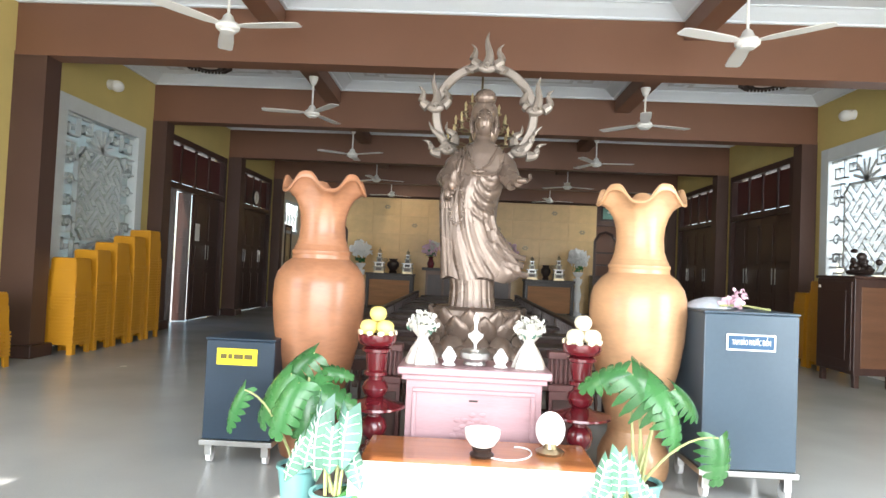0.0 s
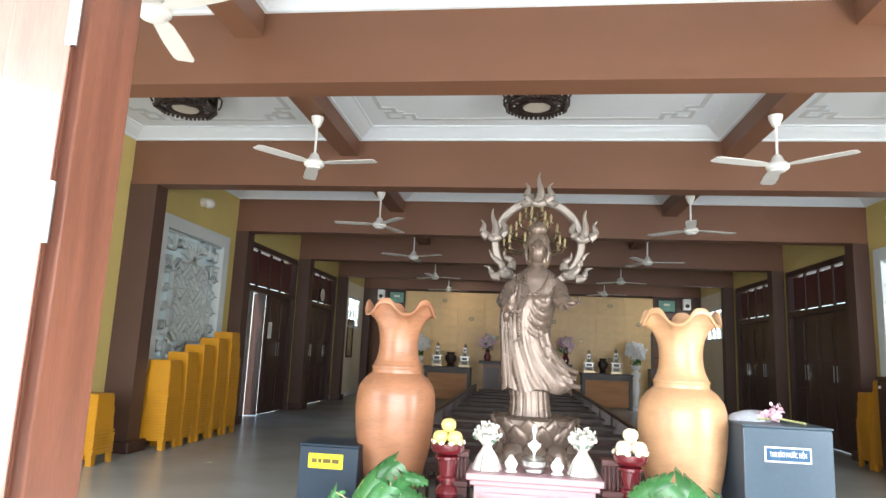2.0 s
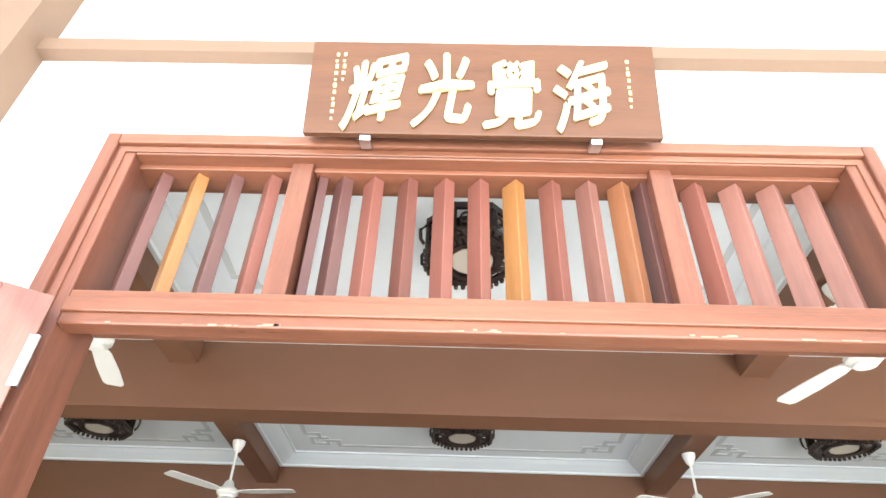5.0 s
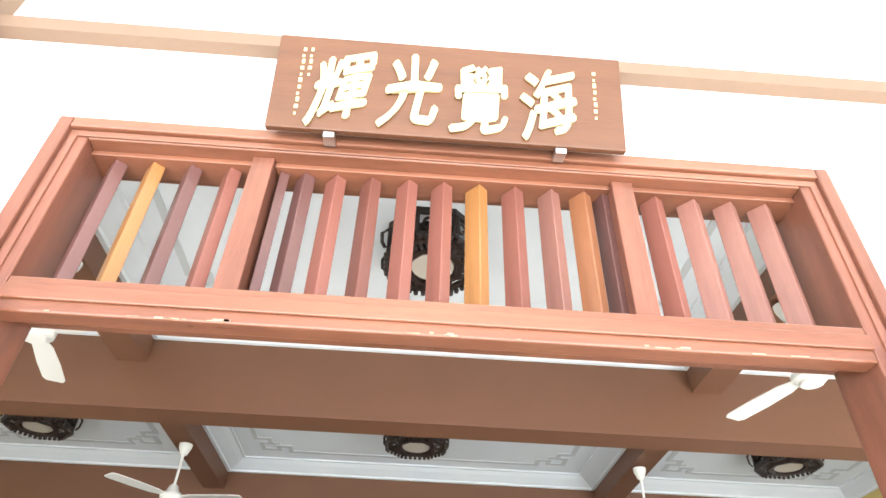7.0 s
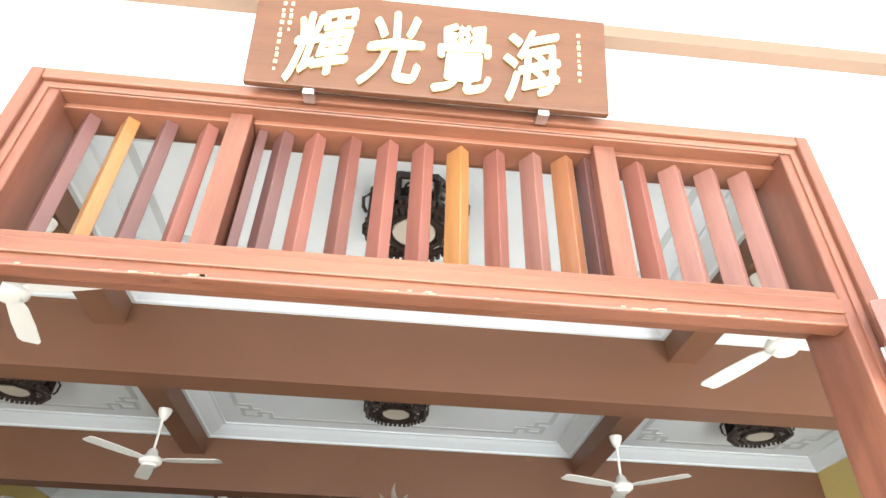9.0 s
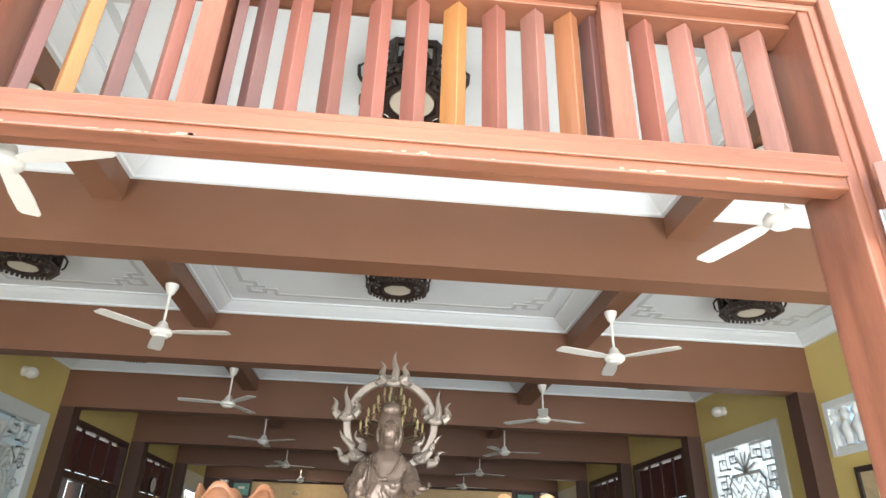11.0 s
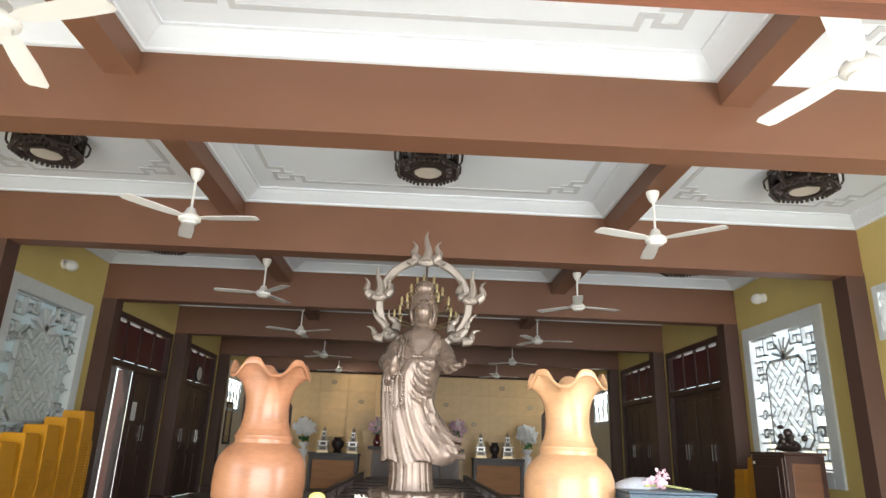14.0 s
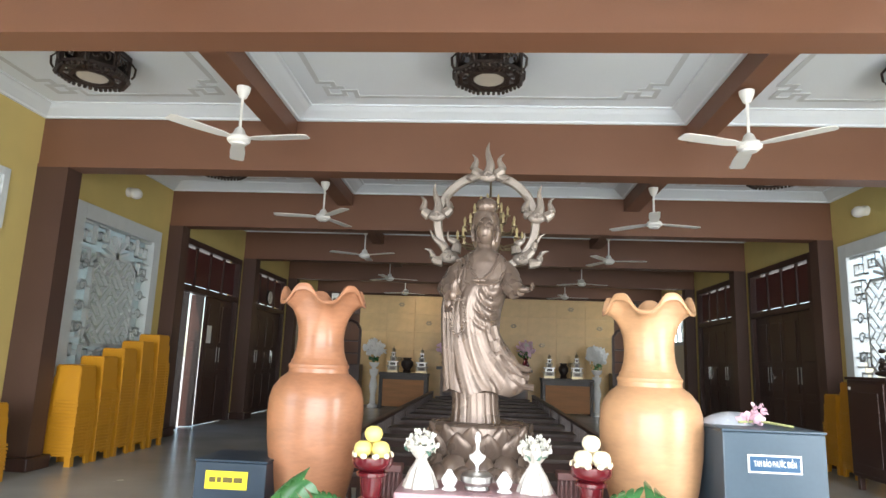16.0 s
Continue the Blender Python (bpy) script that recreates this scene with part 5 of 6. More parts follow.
def plant(name, label, base, pot_r, pot_h, leaves, mat, splits, pot_mat, seed, ribs=False):
    f = thing(name, label, "plant")
    x, y = base
    k = pot_r
    part("pot", lathe(bmesh.new(), [(k * 0.7, 0.0), (k * 0.78, 0.01), (k * 0.98, pot_h * 0.9), (k * 1.06, pot_h * 0.92), (k * 1.06, pot_h), (k * 0.9, pot_h), (k * 0.88, pot_h * 0.9)], 24, x, y), pot_mat, f, smooth=True)
    part("soil", lathe(bmesh.new(), [(k * 0.9, pot_h * 0.86), (k * 0.88, pot_h * 0.91)], 20, x, y), M_SOIL, f)
    rnd = random.Random(seed)
    for i, (tx, ty, tz, roll, pitch, yaw, length, width) in enumerate(leaves):
        bm = bmesh.new()
        p0, p2 = Vector((x + rnd.uniform(-0.3, 0.3) * k, y + rnd.uniform(-0.3, 0.3) * k, pot_h * 0.88)), Vector((tx, ty, tz))
        p1 = p0.lerp(p2, 0.5) + Vector((0, 0, 0.10 + 0.25 * abs(tz - pot_h) * 0.5))
        tube(bm, [p0.lerp(p1, float(t)).lerp(p1.lerp(p2, float(t)), float(t)) for t in np.linspace(0, 1, 9)], [0.007 - 0.0035 * t for t in np.linspace(0, 1, 9)], 6)
        part("stem", bm, M_STEM, f)
        m = pose(tx, ty, tz, roll + rnd.uniform(-5, 5), pitch, yaw)
        lf = part("leaf", thicken(split_leaf_mesh(length, width, 0.45) if splits else leaf_mesh(length, width, 0.35), 0.0015), mat, f, "", True, m)
        if ribs:
            bm = bmesh.new()
            for j in range(1, 7):
                t = j / 7.5
                w = width * (0.62 + 0.38 * math.sin(math.pi * min(1, t / 0.62) * 0.5)) * max(0.0, 1 - max(0, (t - 0.30) / 0.70) ** 2.2) ** 0.75
                z = -0.35 * t * t * length
                bk = 0.22 * length * (1 - t) ** 1.5
                for s in (1, -1):
                    tube(bm, [(length * t + 0.02 * length - bk * u, s * w * u, z + 0.22 * w * u - 1.1 * (w * u) ** 2 / width + 0.001) for u in (0.05, 0.5, 0.9)], [0.0024, 0.0020, 0.0014], 5)
            tube(bm, [(length * t, 0, -0.35 * t * t * length + 0.001) for t in (0.0, 0.25, 0.5, 0.75, 0.95)], [0.004, 0.0032, 0.0028, 0.0024, 0.0016], 5)
            part("leaf_vein", bm, M_LEAF_VEIN, lf, "white veins")


plant("monstera_plant", "green monstera with split leaves beside the slate box", (-0.92, 3.62), 0.085, 0.16,
      [(-0.975, 3.64, 0.53, -48, 42, 188, 0.25, 0.14), (-0.885, 3.66, 0.62, -45, 28, 192, 0.20, 0.085), (-0.90, 3.60, 0.46, 0, 62, 262, 0.20, 0.09), (-0.85, 3.70, 0.54, 62, 4, 10, 0.13, 0.045), (-1.17, 3.64, 0.45, -62, 58, 192, 0.20, 0.045),
       (-0.84, 3.62, 0.47, 48, 18, -8, 0.17, 0.075), (-0.93, 3.60, 0.50, -25, 50, 225, 0.22, 0.10), (-0.88, 3.66, 0.52, 30, 40, 300, 0.18, 0.08)], M_LEAF, True, M_POT, 11)
plant("monstera_plant", "green monstera with split leaves beside the grey box", (0.50, 3.64), 0.085, 0.16,
      [(0.45, 3.62, 0.60, 48, 34, -14, 0.25, 0.14), (0.43, 3.64, 0.61, -55, 16, 174, 0.20, 0.07), (0.585, 3.62, 0.50, 30, 58, -42, 0.19, 0.085), (0.80, 3.60, 0.36, 10, 72, -72, 0.18, 0.085), (0.64, 3.66, 0.54, 45, 30, 2, 0.17, 0.08), (0.50, 3.66, 0.60, 20, 25, -60, 0.18, 0.09)], M_LEAF, True, M_POT, 23)
plant("caladium_plant", "pale striped caladium in a teal pot", (-0.72, 3.36), 0.085, 0.15,
      [(-0.77, 3.32, 0.47, -10, 72, 232, 0.27, 0.052), (-0.67, 3.32, 0.455, 0, 66, 255, 0.20, 0.055), (-0.79, 3.34, 0.40, -20, 62, 240, 0.16, 0.042), (-0.72, 3.30, 0.40, 0, 68, 270, 0.16, 0.045), (-0.84, 3.36, 0.34, -30, 55, 215, 0.17, 0.042), (-0.66, 3.34, 0.32, 25, 50, 310, 0.15, 0.04)], M_LEAF_PALE, False, M_POT, 31, True)
plant("caladium_plant", "pale striped caladium in a teal pot near the grey box", (0.34, 3.34), 0.075, 0.12,
      [(0.33, 3.30, 0.36, 0, 66, 262, 0.16, 0.042), (0.37, 3.31, 0.33, 20, 55, 305, 0.15, 0.04), (0.29, 3.31, 0.33, -20, 55, 225, 0.15, 0.04), (0.38, 3.34, 0.28, 30, 30, 340, 0.14, 0.035), (0.28, 3.33, 0.27, -30, 30, 200, 0.14, 0.035)], M_LEAF_PALE, False, M_POT, 41, True)
for px, py, sd in ((0.36, 3.47, 51), (-0.62, 3.42, 61)):
    plant("small_leafy_plant", "low green plant with narrow leaves in a pot", (px, py), 0.055, 0.10,
          [(px + 0.05 * math.cos(q), py - 0.02 + 0.05 * math.sin(q), 0.16, 20 * math.sin(q), 10, math.degrees(q), 0.15, 0.022) for q in (0.3, 1.2, 2.4, 3.3, 4.0, 4.7, 5.5)], M_LEAF, False, M_POT, sd)


# ---- stool stacks ----
def stool_stack(x, y, h, turn, label):
    f = thing("stool_stack", label, "stools", "stacked stools", pose(x, y, 0, 0, 0, turn))
    n = max(1, int(round((h - 0.45) / 0.032)) + 1)
    step = (h - 0.45) / max(1, n - 1) if n > 1 else 0
    me = None
    for k in range(n):
        if me is None:
            bm = bmesh.new()
            bx(bm, -0.145, 0.145, -0.145, 0.145, 0.435, 0.45, 0.006)
            for sx in (-1, 1):
                for sy in (-1, 1):
                    t, b = [], []
                    for px, py in ((0.145, 0.145), (0.145, 0.075), (0.133, 0.075), (0.133, 0.133), (0.075, 0.133), (0.075, 0.145)):
                        t.append(bm.verts.new((sx * px, sy * py, 0.436)))
                        b.append(bm.verts.new((sx * (px + 0.035), sy * (py + 0.035), 0.0)))
                    for i in range(6):
                        j = (i + 1) % 6
                        bm.faces.new((t[i], t[j], b[j], b[i]))
                    bm.faces.new(b)
            for s in (-1, 1):
                bx(bm, -0.15, 0.15, s * 0.150 - 0.004, s * 0.150 + 0.004, 0.33, 0.436)
                bx(bm, s * 0.150 - 0.004, s * 0.150 + 0.004, -0.146, 0.146, 0.33, 0.436)
                bx(bm, -0.158, 0.158, s * 0.160 - 0.004, s * 0.160 + 0.004, 0.10, 0.33)
                bx(bm, s * 0.160 - 0.004, s * 0.160 + 0.004, -0.156, 0.156, 0.10, 0.33)
                # lip round the foot of the skirt, which shows as one rib for each stool of a stack
                bx(bm, -0.186, 0.186, s * 0.178 - 0.006, s * 0.178 + 0.006, 0.092, 0.112, 0.003)
                bx(bm, s * 0.178 - 0.006, s * 0.178 + 0.006, -0.170, 0.170, 0.092, 0.112, 0.003)
            o = part("stool", bm, M_PLASTIC, f)
            me = o.data
        else:
            o = new("stool", me)
            o.parent = f
        o.matrix_basis = pose(0.002 * math.sin(3 * k), 0.002 * math.cos(5 * k), step * k, 0, 0, 0.6 * math.sin(2.2 * k)) @ Matrix.Diagonal((0.82, 0.82, 1, 1))


for x, y, h in ((-4.28, 6.16, 0.64), (-4.20, 7.20, 0.95), (-4.20, 7.56, 1.04), (-4.20, 7.92, 1.13), (-4.20, 8.28, 1.22), (-4.20, 8.64, 1.31)):
    stool_stack(x, y, h, 0, "single orange-yellow plastic stools, a short stack by the wall" if h < 0.7 else "tall stack of orange-yellow plastic stools against the grille wall")
stool_stack(4.06, 8.66, 1.05, 0, "stack of orange-yellow plastic stools behind the cabinet")
stool_stack(4.06, 9.02, 0.90, 0, "shorter stack of orange-yellow plastic stools near the column")


# ---- cabinet with carving ----
f = thing("storage_cabinet", "dark brown wooden cabinet on short legs against the wall", "cabinet")
part("body", box(3.60, 4.02, 7.36, 8.02, 0.13, 1.08, 0.006), M_DARKWOOD, f)
part("top", box(3.585, 4.035, 7.345, 8.035, 1.081, 1.11, 0.005), M_DARKWOOD, f)
d = part("door", box(3.583, 3.5985, 7.39, 7.99, 0.17, 1.05, 0.004), M_DARKWOOD, f)
part("panel", box(3.575, 3.5825, 7.47, 7.91, 0.26, 0.96, 0.004), M_DARKWOOD, d)
part("tag", box(3.580, 3.5825, 7.93, 7.97, 0.98, 1.01), M_PORCELAIN, d, "small white tag")
part("side_panel", box(3.66, 3.96, 7.350, 7.358, 0.2, 1.0, 0.004), M_PLAQUE, f, "lighter brown side panel")
for x in (3.62, 3.95):
    for y in (7.38, 7.94):
        part("leg", box(x, x + 0.05, y, y + 0.05, 0, 0.129, 0.004), M_DARKWOOD, f)
bm = bmesh.new()
rnd = random.Random(8)
ball(bm, (3.80, 7.62, 1.15), 0.11, 1.1, 1.3, 0.33, 16, 8)
for i in range(30):
    ball(bm, (3.80 + rnd.gauss(0, 0.05), 7.62 + rnd.gauss(0, 0.06), 1.17 + abs(rnd.gauss(0, 0.085))), rnd.uniform(0.025, 0.05), 1, 1, rnd.uniform(0.6, 1.2), 8, 6)
for v in bm.verts:
    v.co.z = max(v.co.z, 1.1115)
tagged(part("wood_carving", bm, M_BLACKWOOD, None, "", True), "dark gnarled wooden carving on the cabinet", "carving")


# ---- pictures, wall lamps, clock ----
def picture(x, ya, yb, za, zb, sign, paper, label, axis="x"):
    f = thing("framed_picture", label, "picture")
    w, t = 0.05, 0.03

    def b(y0, y1, z0, z1, d0, d1):
        if axis == "x":
            a, c = sorted((x + sign * d0, x + sign * d1))
            return box(a, c, y0, y1, z0, z1, 0.003)
        a, c = sorted((x + sign * d0, x + sign * d1))
        return box(y0, y1, a, c, z0, z1, 0.003)
    part("frame_side", b(ya, ya + w, za, zb, 0.002, t), M_BLACKWOOD, f)
    part("frame_side", b(yb - w, yb, za, zb, 0.002, t), M_BLACKWOOD, f)
    part("frame_rail", b(ya + w, yb - w, za, za + w, 0.002, t), M_BLACKWOOD, f)
    part("frame_rail", b(ya + w, yb - w, zb - w, zb, 0.002, t), M_BLACKWOOD, f)
    part("print", b(ya + w, yb - w, za + w, zb - w, 0.003, 0.010), paper, f, "faded print")
    part("motif", b(ya + w + 0.3 * (yb - ya - 2 * w), yb - w - 0.3 * (yb - ya - 2 * w), za + w + 0.15, zb - w - 0.2 * (zb - za), 0.010, 0.012), M_GILT if paper is M_PAPER else M_PETAL, f, "paler plain shape")


picture(XL, 5.98, 6.33, 1.38, 1.98, 1, M_PAPER, "gold-toned picture in a dark carved frame")
picture(XL, 5.58, 5.90, 1.38, 1.98, 1, M_PAPER, "gold-toned picture in a dark carved frame")
picture(XR, 5.72, 6.42, 1.42, 2.05, -1, M_PAPER, "dark framed picture on the yellow wall")
picture(XL, 16.0, 16.55, 0.95, 1.9, 1, M_PAPER, "tall painted picture in a thin frame near the shrine")


def wall_lamp(x, y, z, s):
    f = thing("wall_lamp", "small white round emergency lamp on the wall", "lamp", "wall lamps")
    bm = bmesh.new()
    tube(bm, [(x, y, z), (x + s * 0.05, y, z)], 0.06, 16)
    part("base", bm, M_FAN, f)
    part("shade", ball(bmesh.new(), (x + s * 0.10, y, z - 0.015), 0.085, 0.85, 1.1, 0.8, 18, 12), M_FAN, f, smooth=True)


wall_lamp(XL, 8.35, 3.03, 1)
wall_lamp(XR, 8.66, 3.06, -1)
f = thing("wall_clock", "small round white wall clock over the dark door", "clock")
bm = bmesh.new()
tube(bm, [(XL + 0.035, 13.65, 2.28), (XL + 0.07, 13.65, 2.28)], 0.15, 24)
part("case", bm, M_BLACKWOOD, f)
bm = bmesh.new()
tube(bm, [(XL + 0.071, 13.65, 2.28), (XL + 0.075, 13.65, 2.28)], 0.13, 24)
part("dial", bm, M_PORCELAIN, f)
for a, l in ((40, 0.07), (150, 0.10)):
    bm = box(-0.001, 0.001, -0.006, 0.006, 0, l)
    part("clock_hand", bm, M_INK_D, f, place=pose(XL + 0.0775, 13.65, 2.28, a, 0, 0))


# ---- plaque over the door ----
f = thing("name_plaque", "brown wooden plaque with pale gilt calligraphy above the door", "plaque", m=pose(-0.193, 1.750, 3.057, 15, 0, 0))
part("board", box(-0.632, 0.632, -0.015, 0.015, -0.203, 0.203, 0.005), M_PLAQUE, f)
for k, ch in enumerate("輝光覺海"):
    o = text(ch, 0.315, M_GILT, f, pose(-0.378 + 0.247 * k, -0.020, -0.046 + 0.006 * math.sin(2 * k), 90, 0, 2), 0.68, "character", 0.003, 0.0072)
    # brush-like slant and swell of the strokes
    for v in o.data.vertices:
        x, y = v.co.x, v.co.y
        v.co.x = x + 0.10 * (y - 0.1) + 0.010 * math.sin(17 * y + k)
        v.co.y = y + 0.13 * x + 0.012 * math.sin(15 * x + 2 * k)
for x, z0, z1 in ((-0.535, -0.15, 0.17), (-0.508, 0.02, 0.17), (0.53, -0.08, 0.17)):
    n = int((z1 - z0) / 0.028)
    for i in range(n):
        bm = box(x - 0.0045 - 0.002 * (i % 2), x + 0.006 - 0.003 * (i % 3 == 0), -0.018, -0.0155, z0 + 0.028 * i, z0 + 0.028 * i + 0.011 + 0.004 * (i % 3))
        part("small_unread_mark", bm, M_GILT, f)
for x in (-0.41, 0.40):
    part("bracket", box(x - 0.02, x + 0.02, -0.012, 0.05, -0.228, -0.206, 0.003), M_STEEL, f)


# ---- chandelier ----
def chandelier(x, y, z):
    f = thing("chandelier", "gilded chandelier with candle-shaped lamps behind the statue", "chandelier", m=pose(x, y, z))
    bm = lathe(bmesh.new(), [(0.012, 0.95), (0.012, 0.40), (0.04, 0.36), (0.02, 0.30), (0.05, 0.22), (0.03, 0.10), (0.07, 0.0), (0.05, -0.08), (0.015, -0.14)], 14)
    part("stem", bm, M_GOLD, f, smooth=True)
    for tier, (n, r, dz) in enumerate(((10, 0.37, -0.02), (9, 0.29, 0.14), (7, 0.20, 0.28), (5, 0.11, 0.40))):
        for i in range(n):
            a = 2 * math.pi * (i + 0.5 * tier) / n
            c, s = math.cos(a), math.sin(a)
            bm = bmesh.new()
            tube(bm, [(0.04 * c, 0.04 * s, dz + 0.02), (0.5 * r * c, 0.5 * r * s, dz - 0.07), (0.9 * r * c, 0.9 * r * s, dz - 0.05), (r * c, r * s, dz + 0.01)], 0.010, 6)
            lathe(bm, [(0.012, 0.0), (0.034, 0.012), (0.036, 0.022), (0.014, 0.024)], 10, r * c, r * s, dz)
            arm = part("arm", bm, M_GOLD, f)
            bm = lathe(bmesh.new(), [(0.013, 0.024), (0.013, 0.075), (0.017, 0.08), (0.017, 0.10), (0.003, 0.135)], 10, r * c, r * s, dz)
            part("candle_lamp", bm, M_GILT, arm, "cream candle-shaped lamp")


chandelier(-0.14, 8.2, 2.50)


# ---- prayer desks and their side rails ----
def prayer_desk():
    f = thing("prayer_desk", "low dark wooden prayer desk in a long row", "desk", "prayer desks")
    part("desktop", box(-1.0, 1.0, -0.16, 0.16, 0.37, 0.40, 0.006), M_SEAT, f)
    part("front_rail", box(-0.96, 0.96, -0.14, -0.12, 0.30, 0.369), M_DARKWOOD, f)
    part("low_rail", box(-0.96, 0.96, -0.14, -0.12, 0.06, 0.10), M_DARKWOOD, f)
    me = None
    for i in range(25):
        x = -0.9 + 0.075 * i
        if me is None:
            o = part("spindle", lathe(bmesh.new(), [(0.009, 0.10), (0.014, 0.16), (0.009, 0.2), (0.014, 0.25), (0.009, 0.299)], 6, 0, -0.13), M_DARKWOOD, f)
            me = o.data
        else:
            o = new("spindle", me)
            o.parent = f
        o.matrix_basis = pose(x, 0, 0)
    for x in (-0.96, 0.92):
        for y in (-0.14, 0.10):
            part("leg", box(x, x + 0.04, y, y + 0.04, 0, 0.368), M_DARKWOOD, f)
    return f


first = None
for k in range(11):
    m = pose(-0.18, 5.35 + 0.95 * k, 0)
    if first is None:
        first = prayer_desk()
        first.matrix_basis = m
    else:
        copy_thing(first, m)


def side_rail(x):
    f = thing("low_railing", "low dark wooden railing with slim spindles beside the desks", "railing", "side railings")
    part("top_rail", box(x - 0.035, x + 0.035, 5.2, 15.2, 0.455, 0.49, 0.006), M_DARKWOOD, f)
    part("bottom_rail", box(x - 0.02, x + 0.02, 5.2, 15.2, 0.10, 0.13), M_DARKWOOD, f)
    pm, sm = None, None
    for i in range(9):
        y = 5.2 + 1.245 * i
        if pm is None:
            o = part("post", box(x - 0.03, x + 0.03, -0.03, 0.03, 0, 0.454), M_DARKWOOD, f)
            pm = o.data
        else:
            o = new("post", pm)
            o.parent = f
        o.matrix_basis = pose(0, y, 0)
    for i in range(80):
        if sm is None:
            o = part("spindle", box(x - 0.012, x + 0.012, -0.012, 0.012, 0.13, 0.454), M_DARKWOOD, f)
            sm = o.data
        else:
            o = new("spindle", sm)
            o.parent = f
        o.matrix_basis = pose(0, 5.32 + 0.124 * i, 0)


side_rail(-1.28)
side_rail(0.92)


# ---- shrine at the far end ----
for x in (-2.0, 1.75):
    f = thing("downlight", "small round recessed ceiling lamp over the shrine", "lamp", "downlights")
    part("trim_ring", lathe(bmesh.new(), [(0.055, Z_CEIL - 0.001), (0.075, Z_CEIL - 0.001), (0.075, Z_CEIL - 0.012), (0.055, Z_CEIL - 0.012)], 20, x, 16.0), M_STEEL, f)


def shrine_table(x0, x1, label):
    f = thing("shrine_table", label, "table", "shrine side tables")
    part("top", box(x0, x1, 16.3, 16.9, 0.78, 0.84, 0.008), M_BLACKWOOD, f)
    part("front_panel", box(x0 + 0.1, x1 - 0.1, 16.38, 16.42, 0.05, 0.75), M_PANEL, f, "brown wooden front panel")
    part("apron", box(x0 + 0.05, x1 - 0.05, 16.34, 16.375, 0.68, 0.779), M_BLACKWOOD, f)
    for x in (x0 + 0.02, x1 - 0.09):
        for y in (16.32, 16.8):
            part("leg", box(x, x + 0.07, y, y + 0.07, 0, 0.779), M_BLACKWOOD, f)


shrine_table(-2.66, -1.48, "black-topped shrine side table with brown front panel")
shrine_table(1.20, 2.42, "black-topped shrine side table with brown front panel")
f = thing("main_altar", "dark wooden main altar table behind the desks", "altar")
part("top", box(-1.3, 1.0, 16.5, 17.1, 0.95, 1.02, 0.01), M_BLACKWOOD, f)
part("body", box(-1.2, 0.9, 16.56, 17.04, 0.0, 0.949), M_PLAQUE, f)
for i in range(5):
    part("panel", box(-1.15 + 0.41 * i, -0.80 + 0.41 * i, 16.545, 16.558, 0.15, 0.85, 0.004), M_DARKWOOD, f)


M_ORCHID = material("white_orchid_petal", (0.86, 0.86, 0.84), 0.5, vary=0.05, scale=20)


def orchid(x, y, z, seed):
    f = thing("orchid_arrangement", "white orchids in a white footed bowl", "flowers", "white orchids")
    part("bowl", lathe(bmesh.new(), [(0.06, 0.0), (0.05, 0.04), (0.10, 0.08), (0.13, 0.15), (0.12, 0.16)], 18, x, y, z), M_PORCELAIN, f, smooth=True)
    part("blossoms", petal_heap((x, y, z + 0.50), 0.27, 190, seed, flat=0.75), M_ORCHID, f)
    part("leaves", petal_heap((x, y, z + 0.24), 0.14, 40, seed + 3, flat=0.6), M_LEAF, f)


def flower_post(x, y):
    f = thing("flower_post", "tall white porcelain post carrying flowers", "stand", "flower posts")
    part("post", lathe(bmesh.new(), [(0.12, 0), (0.12, 0.05), (0.07, 0.1), (0.06, 0.3), (0.10, 0.5), (0.06, 0.72), (0.10, 0.8), (0.11, 0.90)], 18, x, y), M_PORCELAIN, f, smooth=True)


for k, x in enumerate((-2.80, 2.50)):
    flower_post(x, 16.45)
    orchid(x, 16.45, 0.901, 70 + k)


def pagoda(x, y, z, h, label, mat):
    f = thing("pagoda_ornament", label, "ornament", "shrine ornaments")
    bm = bmesh.new()
    bx(bm, x - 0.13, x + 0.13, y - 0.1, y + 0.1, z, z + 0.05)
    part("base", bm, M_GOLD, f)
    for i, w in enumerate((0.125, 0.115, 0.065, 0.045)):
        z0 = z + 0.05 + i * (h - 0.05) * 0.2
        bm = bmesh.new()
        bx(bm, x - w, x + w, y - w * 0.8, y + w * 0.8, z0, z0 + (h - 0.05) * 0.16)
        bx(bm, x - w * 1.2, x + w * 1.2, y - w, y + w, z0 + (h - 0.05) * 0.16, z0 + (h - 0.05) * 0.195)
        tier = part("tier", bm, mat if i % 2 == 0 else M_PORCELAIN, f)
        part("niche", box(x - w * 0.55, x + w * 0.55, y - w * 0.8 - 0.006, y - w * 0.8 - 0.001, z0 + 0.012, z0 + (h - 0.05) * 0.14), M_BLACKWOOD, tier, "dark arched niche")
        for q in (-1, 1):
            part("pillar", lathe(bmesh.new(), [(0.012, 0), (0.009, 0.02), (0.009, (h - 0.05) * 0.15)], 8, x + q * w * 0.95, y - w * 0.9, z0), M_GOLD, tier)
    part("spire", lathe(bmesh.new(), [(0.03, 0), (0.045, 0.05), (0.015, 0.09), (0.003, (h - 0.05) * 0.2 + 0.03)], 10, x, y, z + 0.05 + (h - 0.05) * 0.8), M_GOLD, f)


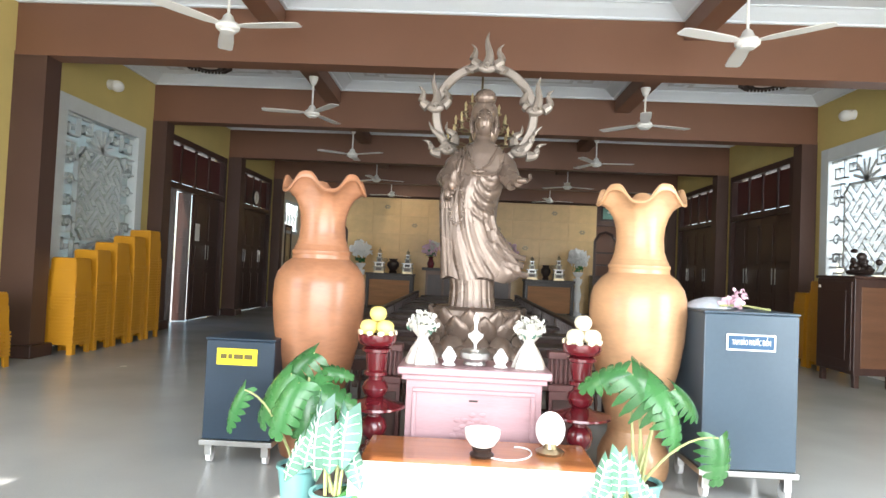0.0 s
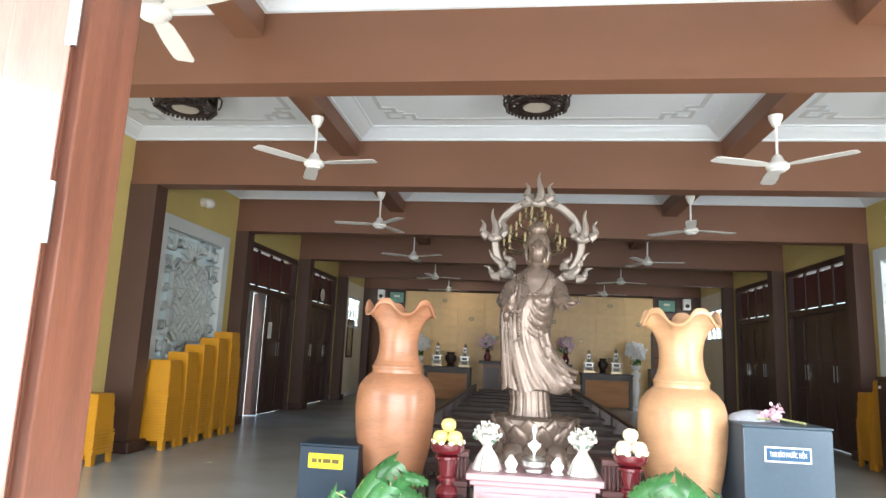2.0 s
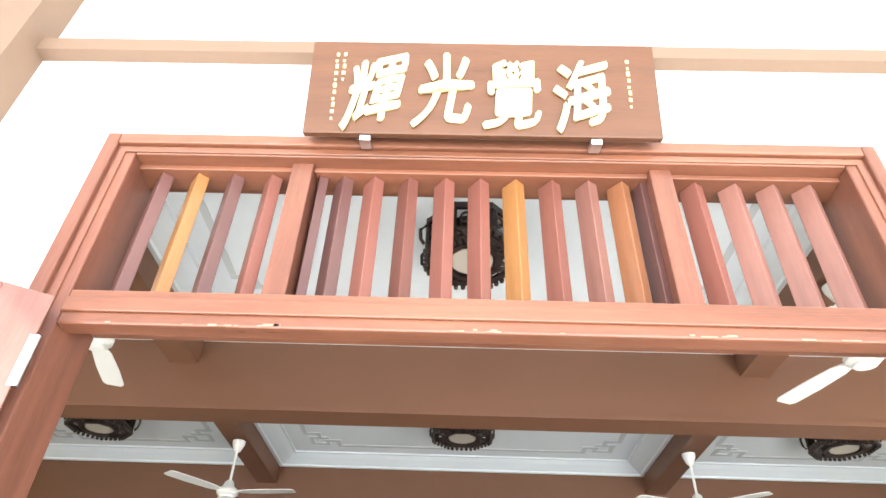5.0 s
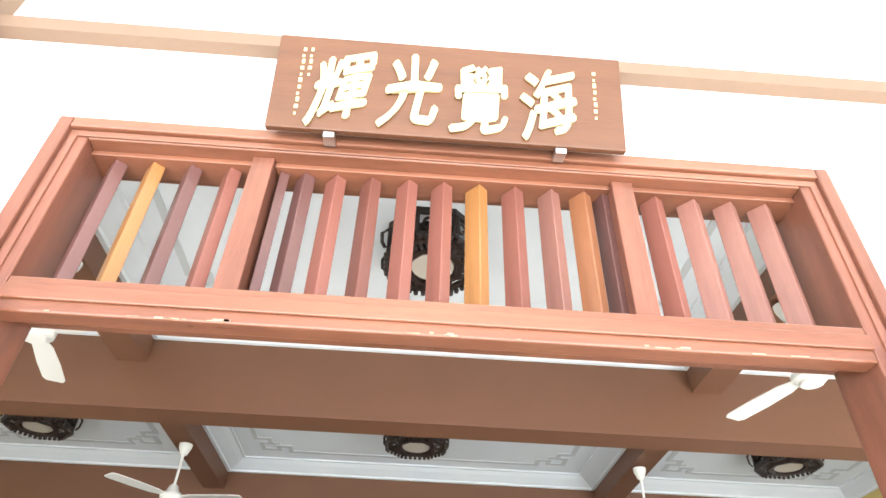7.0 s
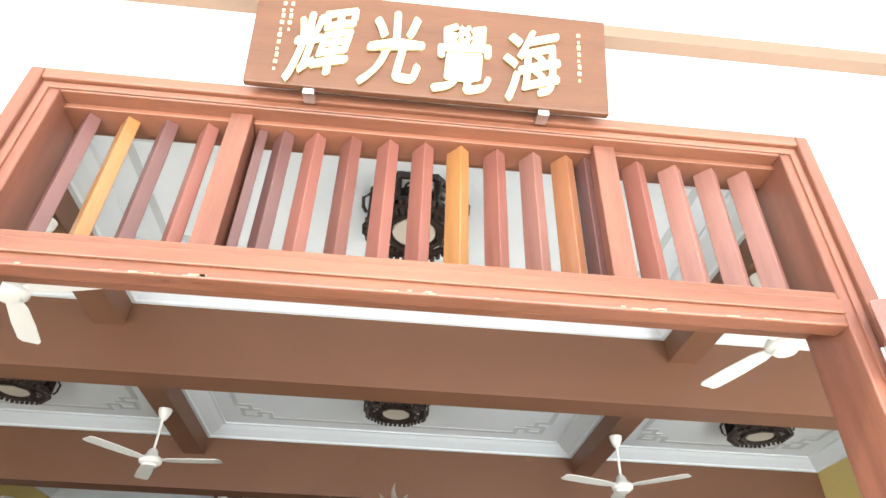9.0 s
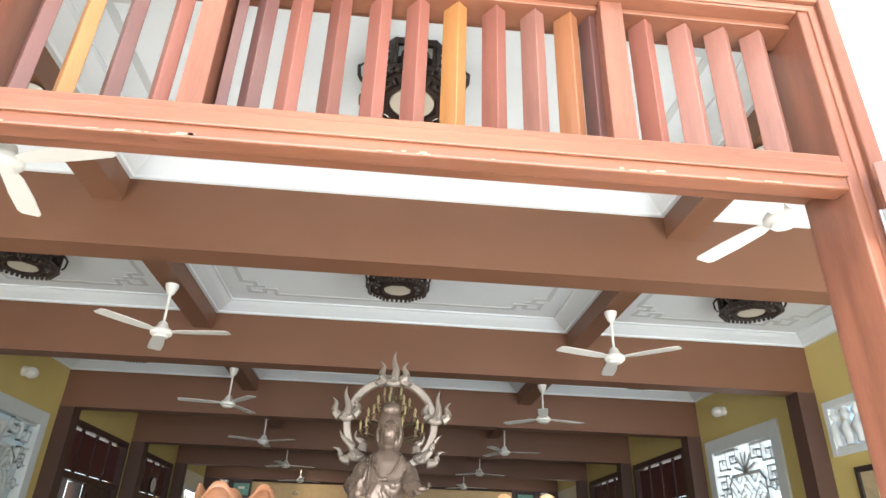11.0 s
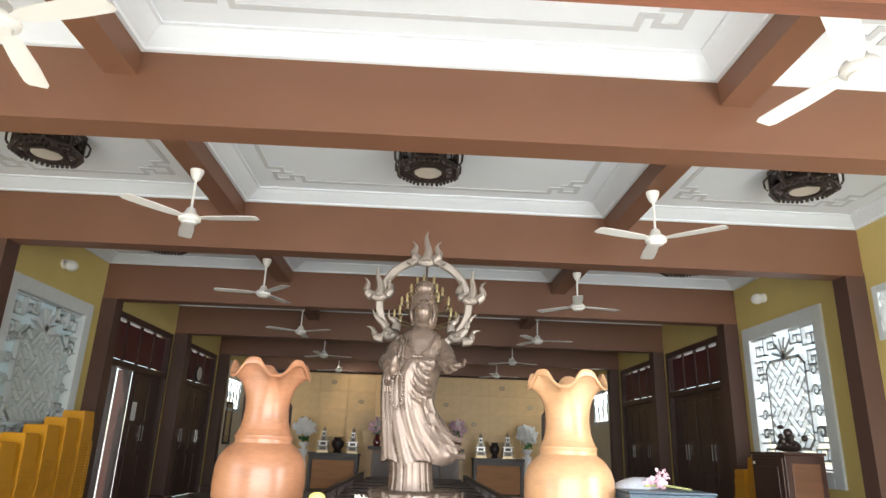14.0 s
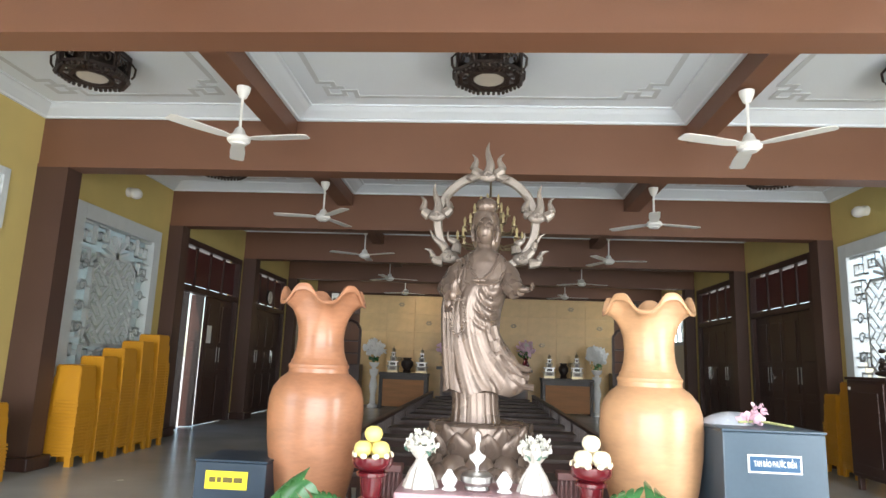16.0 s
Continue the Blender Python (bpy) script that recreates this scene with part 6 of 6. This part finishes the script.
M_SILVER = material("tarnished_silver", (0.19, 0.175, 0.145), 0.32, metal=0.5, vary=0.4, scale=30)
for x, h, mat in ((-2.36, 0.60, M_SILVER), (-1.66, 0.58, M_SILVER), (1.40, 0.55, M_SILVER), (2.05, 0.60, M_SILVER)):
    pagoda(x, 16.6, 0.84, h, "small glittering tiered pagoda ornament on the shrine table", mat)
for x, r in ((-2.02, 0.15), (1.74, 0.12)):
    f = thing("bronze_urn", "dark bronze urn on the shrine table", "urn")
    part("urn", lathe(bmesh.new(), [(r * 0.6, 0), (r * 0.7, 0.03), (r * 0.5, 0.07), (r, 0.18), (r * 0.95, 0.26), (r * 0.6, 0.31), (r * 0.75, 0.36)], 18, x, 16.6, 0.84), M_BLACKWOOD, f, smooth=True)
for k, x in enumerate((-1.1, 0.85)):
    f = thing("flower_vase", "vase of pink and cream flowers on the main altar", "flowers", "altar flowers")
    part("vase", lathe(bmesh.new(), [(0.07, 0), (0.10, 0.10), (0.05, 0.22), (0.07, 0.27)], 16, x, 16.75, 1.02), M_RED_LACQ, f, smooth=True)
    part("blossoms", petal_heap((x, 16.75, 1.52), 0.24, 70, 90 + k, flat=0.8), M_PINKPETAL, f)
    part("pale_blossoms", petal_heap((x + 0.05, 16.68, 1.56), 0.16, 40, 95 + k, flat=0.8), M_PETAL, f)
    part("leaves", petal_heap((x, 16.75, 1.38), 0.17, 36, 99 + k, flat=0.8), M_LEAF, f)
for x in (-0.7, -0.15, 0.4):
    f = thing("candlestick", "brass candlestick on the main altar", "candlestick", "candlesticks")
    part("stick", lathe(bmesh.new(), [(0.07, 0), (0.03, 0.04), (0.02, 0.16), (0.05, 0.2), (0.03, 0.24), (0.025, 0.36)], 14, x, 16.7, 1.02), M_GOLD, f, smooth=True)
# carved chairs at the ends of the shrine
for x in (-3.45, 3.15):
    f = thing("carved_stand", "dark carved wooden cabinet with openwork top beside the shrine", "cabinet", "carved stands")
    part("body", box(x - 0.28, x + 0.28, 16.5, 16.95, 0, 1.0, 0.01), M_DARKWOOD, f)
    for s in (-1, 1):
        part("post", box(x + s * 0.25 - 0.03, x + s * 0.25 + 0.03, 16.5, 16.56, 1.0, 1.85, 0.008), M_DARKWOOD, f)
    bm = bmesh.new()
    tube(bm, [(x - 0.25, 16.53, 1.85), (x - 0.15, 16.53, 2.0), (x, 16.53, 2.06), (x + 0.15, 16.53, 2.0), (x + 0.25, 16.53, 1.85)], 0.035, 8)
    part("arch", bm, M_DARKWOOD, f)
    for z in (1.25, 1.55):
        part("shelf", box(x - 0.22, x + 0.22, 16.5, 16.8, z, z + 0.03), M_DARKWOOD, f)
picture(17.49, -3.90, -3.42, 2.42, 2.80, -1, M_TEALPAPER, "teal framed picture above the shrine wall", "y")
picture(17.49, 3.22, 3.72, 2.42, 2.80, -1, M_TEALPAPER, "teal framed picture above the shrine wall", "y")
for x in (-4.08, 3.95):
    f = thing("loudspeaker", "small pale loudspeaker on the dark beam", "loudspeaker", "loudspeakers")
    part("case", box(x - 0.09, x + 0.09, 17.34, 17.498, 2.52, 2.80, 0.01), M_FAN, f)
    part("cone", lathe(bmesh.new(), [(0.055, 0), (0.05, 0.01)], 16), M_BLACKWOOD, f, place=pose(x, 17.339, 2.62, 90, 0, 0))

# notice on the open side door, seam of pages
f = thing("paper_notice", "white paper notice on the dark door", "notice")
part("sheet", box(XL - 0.0275, XL - 0.0255, 11.05, 11.22, 1.28, 1.56), M_CLOTH, f)

for xa, xb in ((XL, -3.42), (3.12, XR)):
    setting("lintel", box(xa, xb, 17.5, 17.69, 2.30, 2.849), M_COLUMN, "dark brown lintel beside the golden wall", "lintel")

# golden tile wall, tile by tile
tw = tagged(part("tile_wall", box(-3.42, 3.12, 17.5, 18.09, 0, 2.80), M_GOLDTILE), "golden patterned tile wall behind the shrine", "wall", "", "structure")
cols, rws = 9, 6
dx, dz = 6.54 / cols, 2.80 / rws
tile = None
for i in range(cols):
    for j in range(rws):
        if tile is None:
            bm = box(0.006, dx - 0.006, -0.014, 0.0, 0.006, dz - 0.006, 0.004)
            tile = part("tile", bm, M_GOLDTILE, tw)
            me = tile.data
            o = tile
        else:
            o = new("tile", me)
            o.parent = tw
        o.matrix_basis = pose(-3.42 + i * dx, 17.4985, j * dz)
rnd = random.Random(12)
for i in range(cols):
    for j in range(2, rws):
        if (i + j) % 3 == 0:
            bm = bmesh.new()
            x, z = -3.42 + (i + 0.5) * dx, (j + 0.5) * dz
            for q in range(6):
                a = q * 1.05
                ball(bm, (x + 0.05 * math.cos(a), 17.483, z + 0.035 * math.sin(a)), 0.03, 1, 0.2, 0.8, 8, 5)
            part("tile_relief", bm, M_GOLD, tw)


# ---- bring the plan to metres ----
for ob in list(scene.objects):
    if ob.parent is None and ob.type in {'MESH', 'EMPTY'}:
        ob.matrix_basis = Matrix.Diagonal((UNIT, UNIT, UNIT, 1)) @ ob.matrix_basis
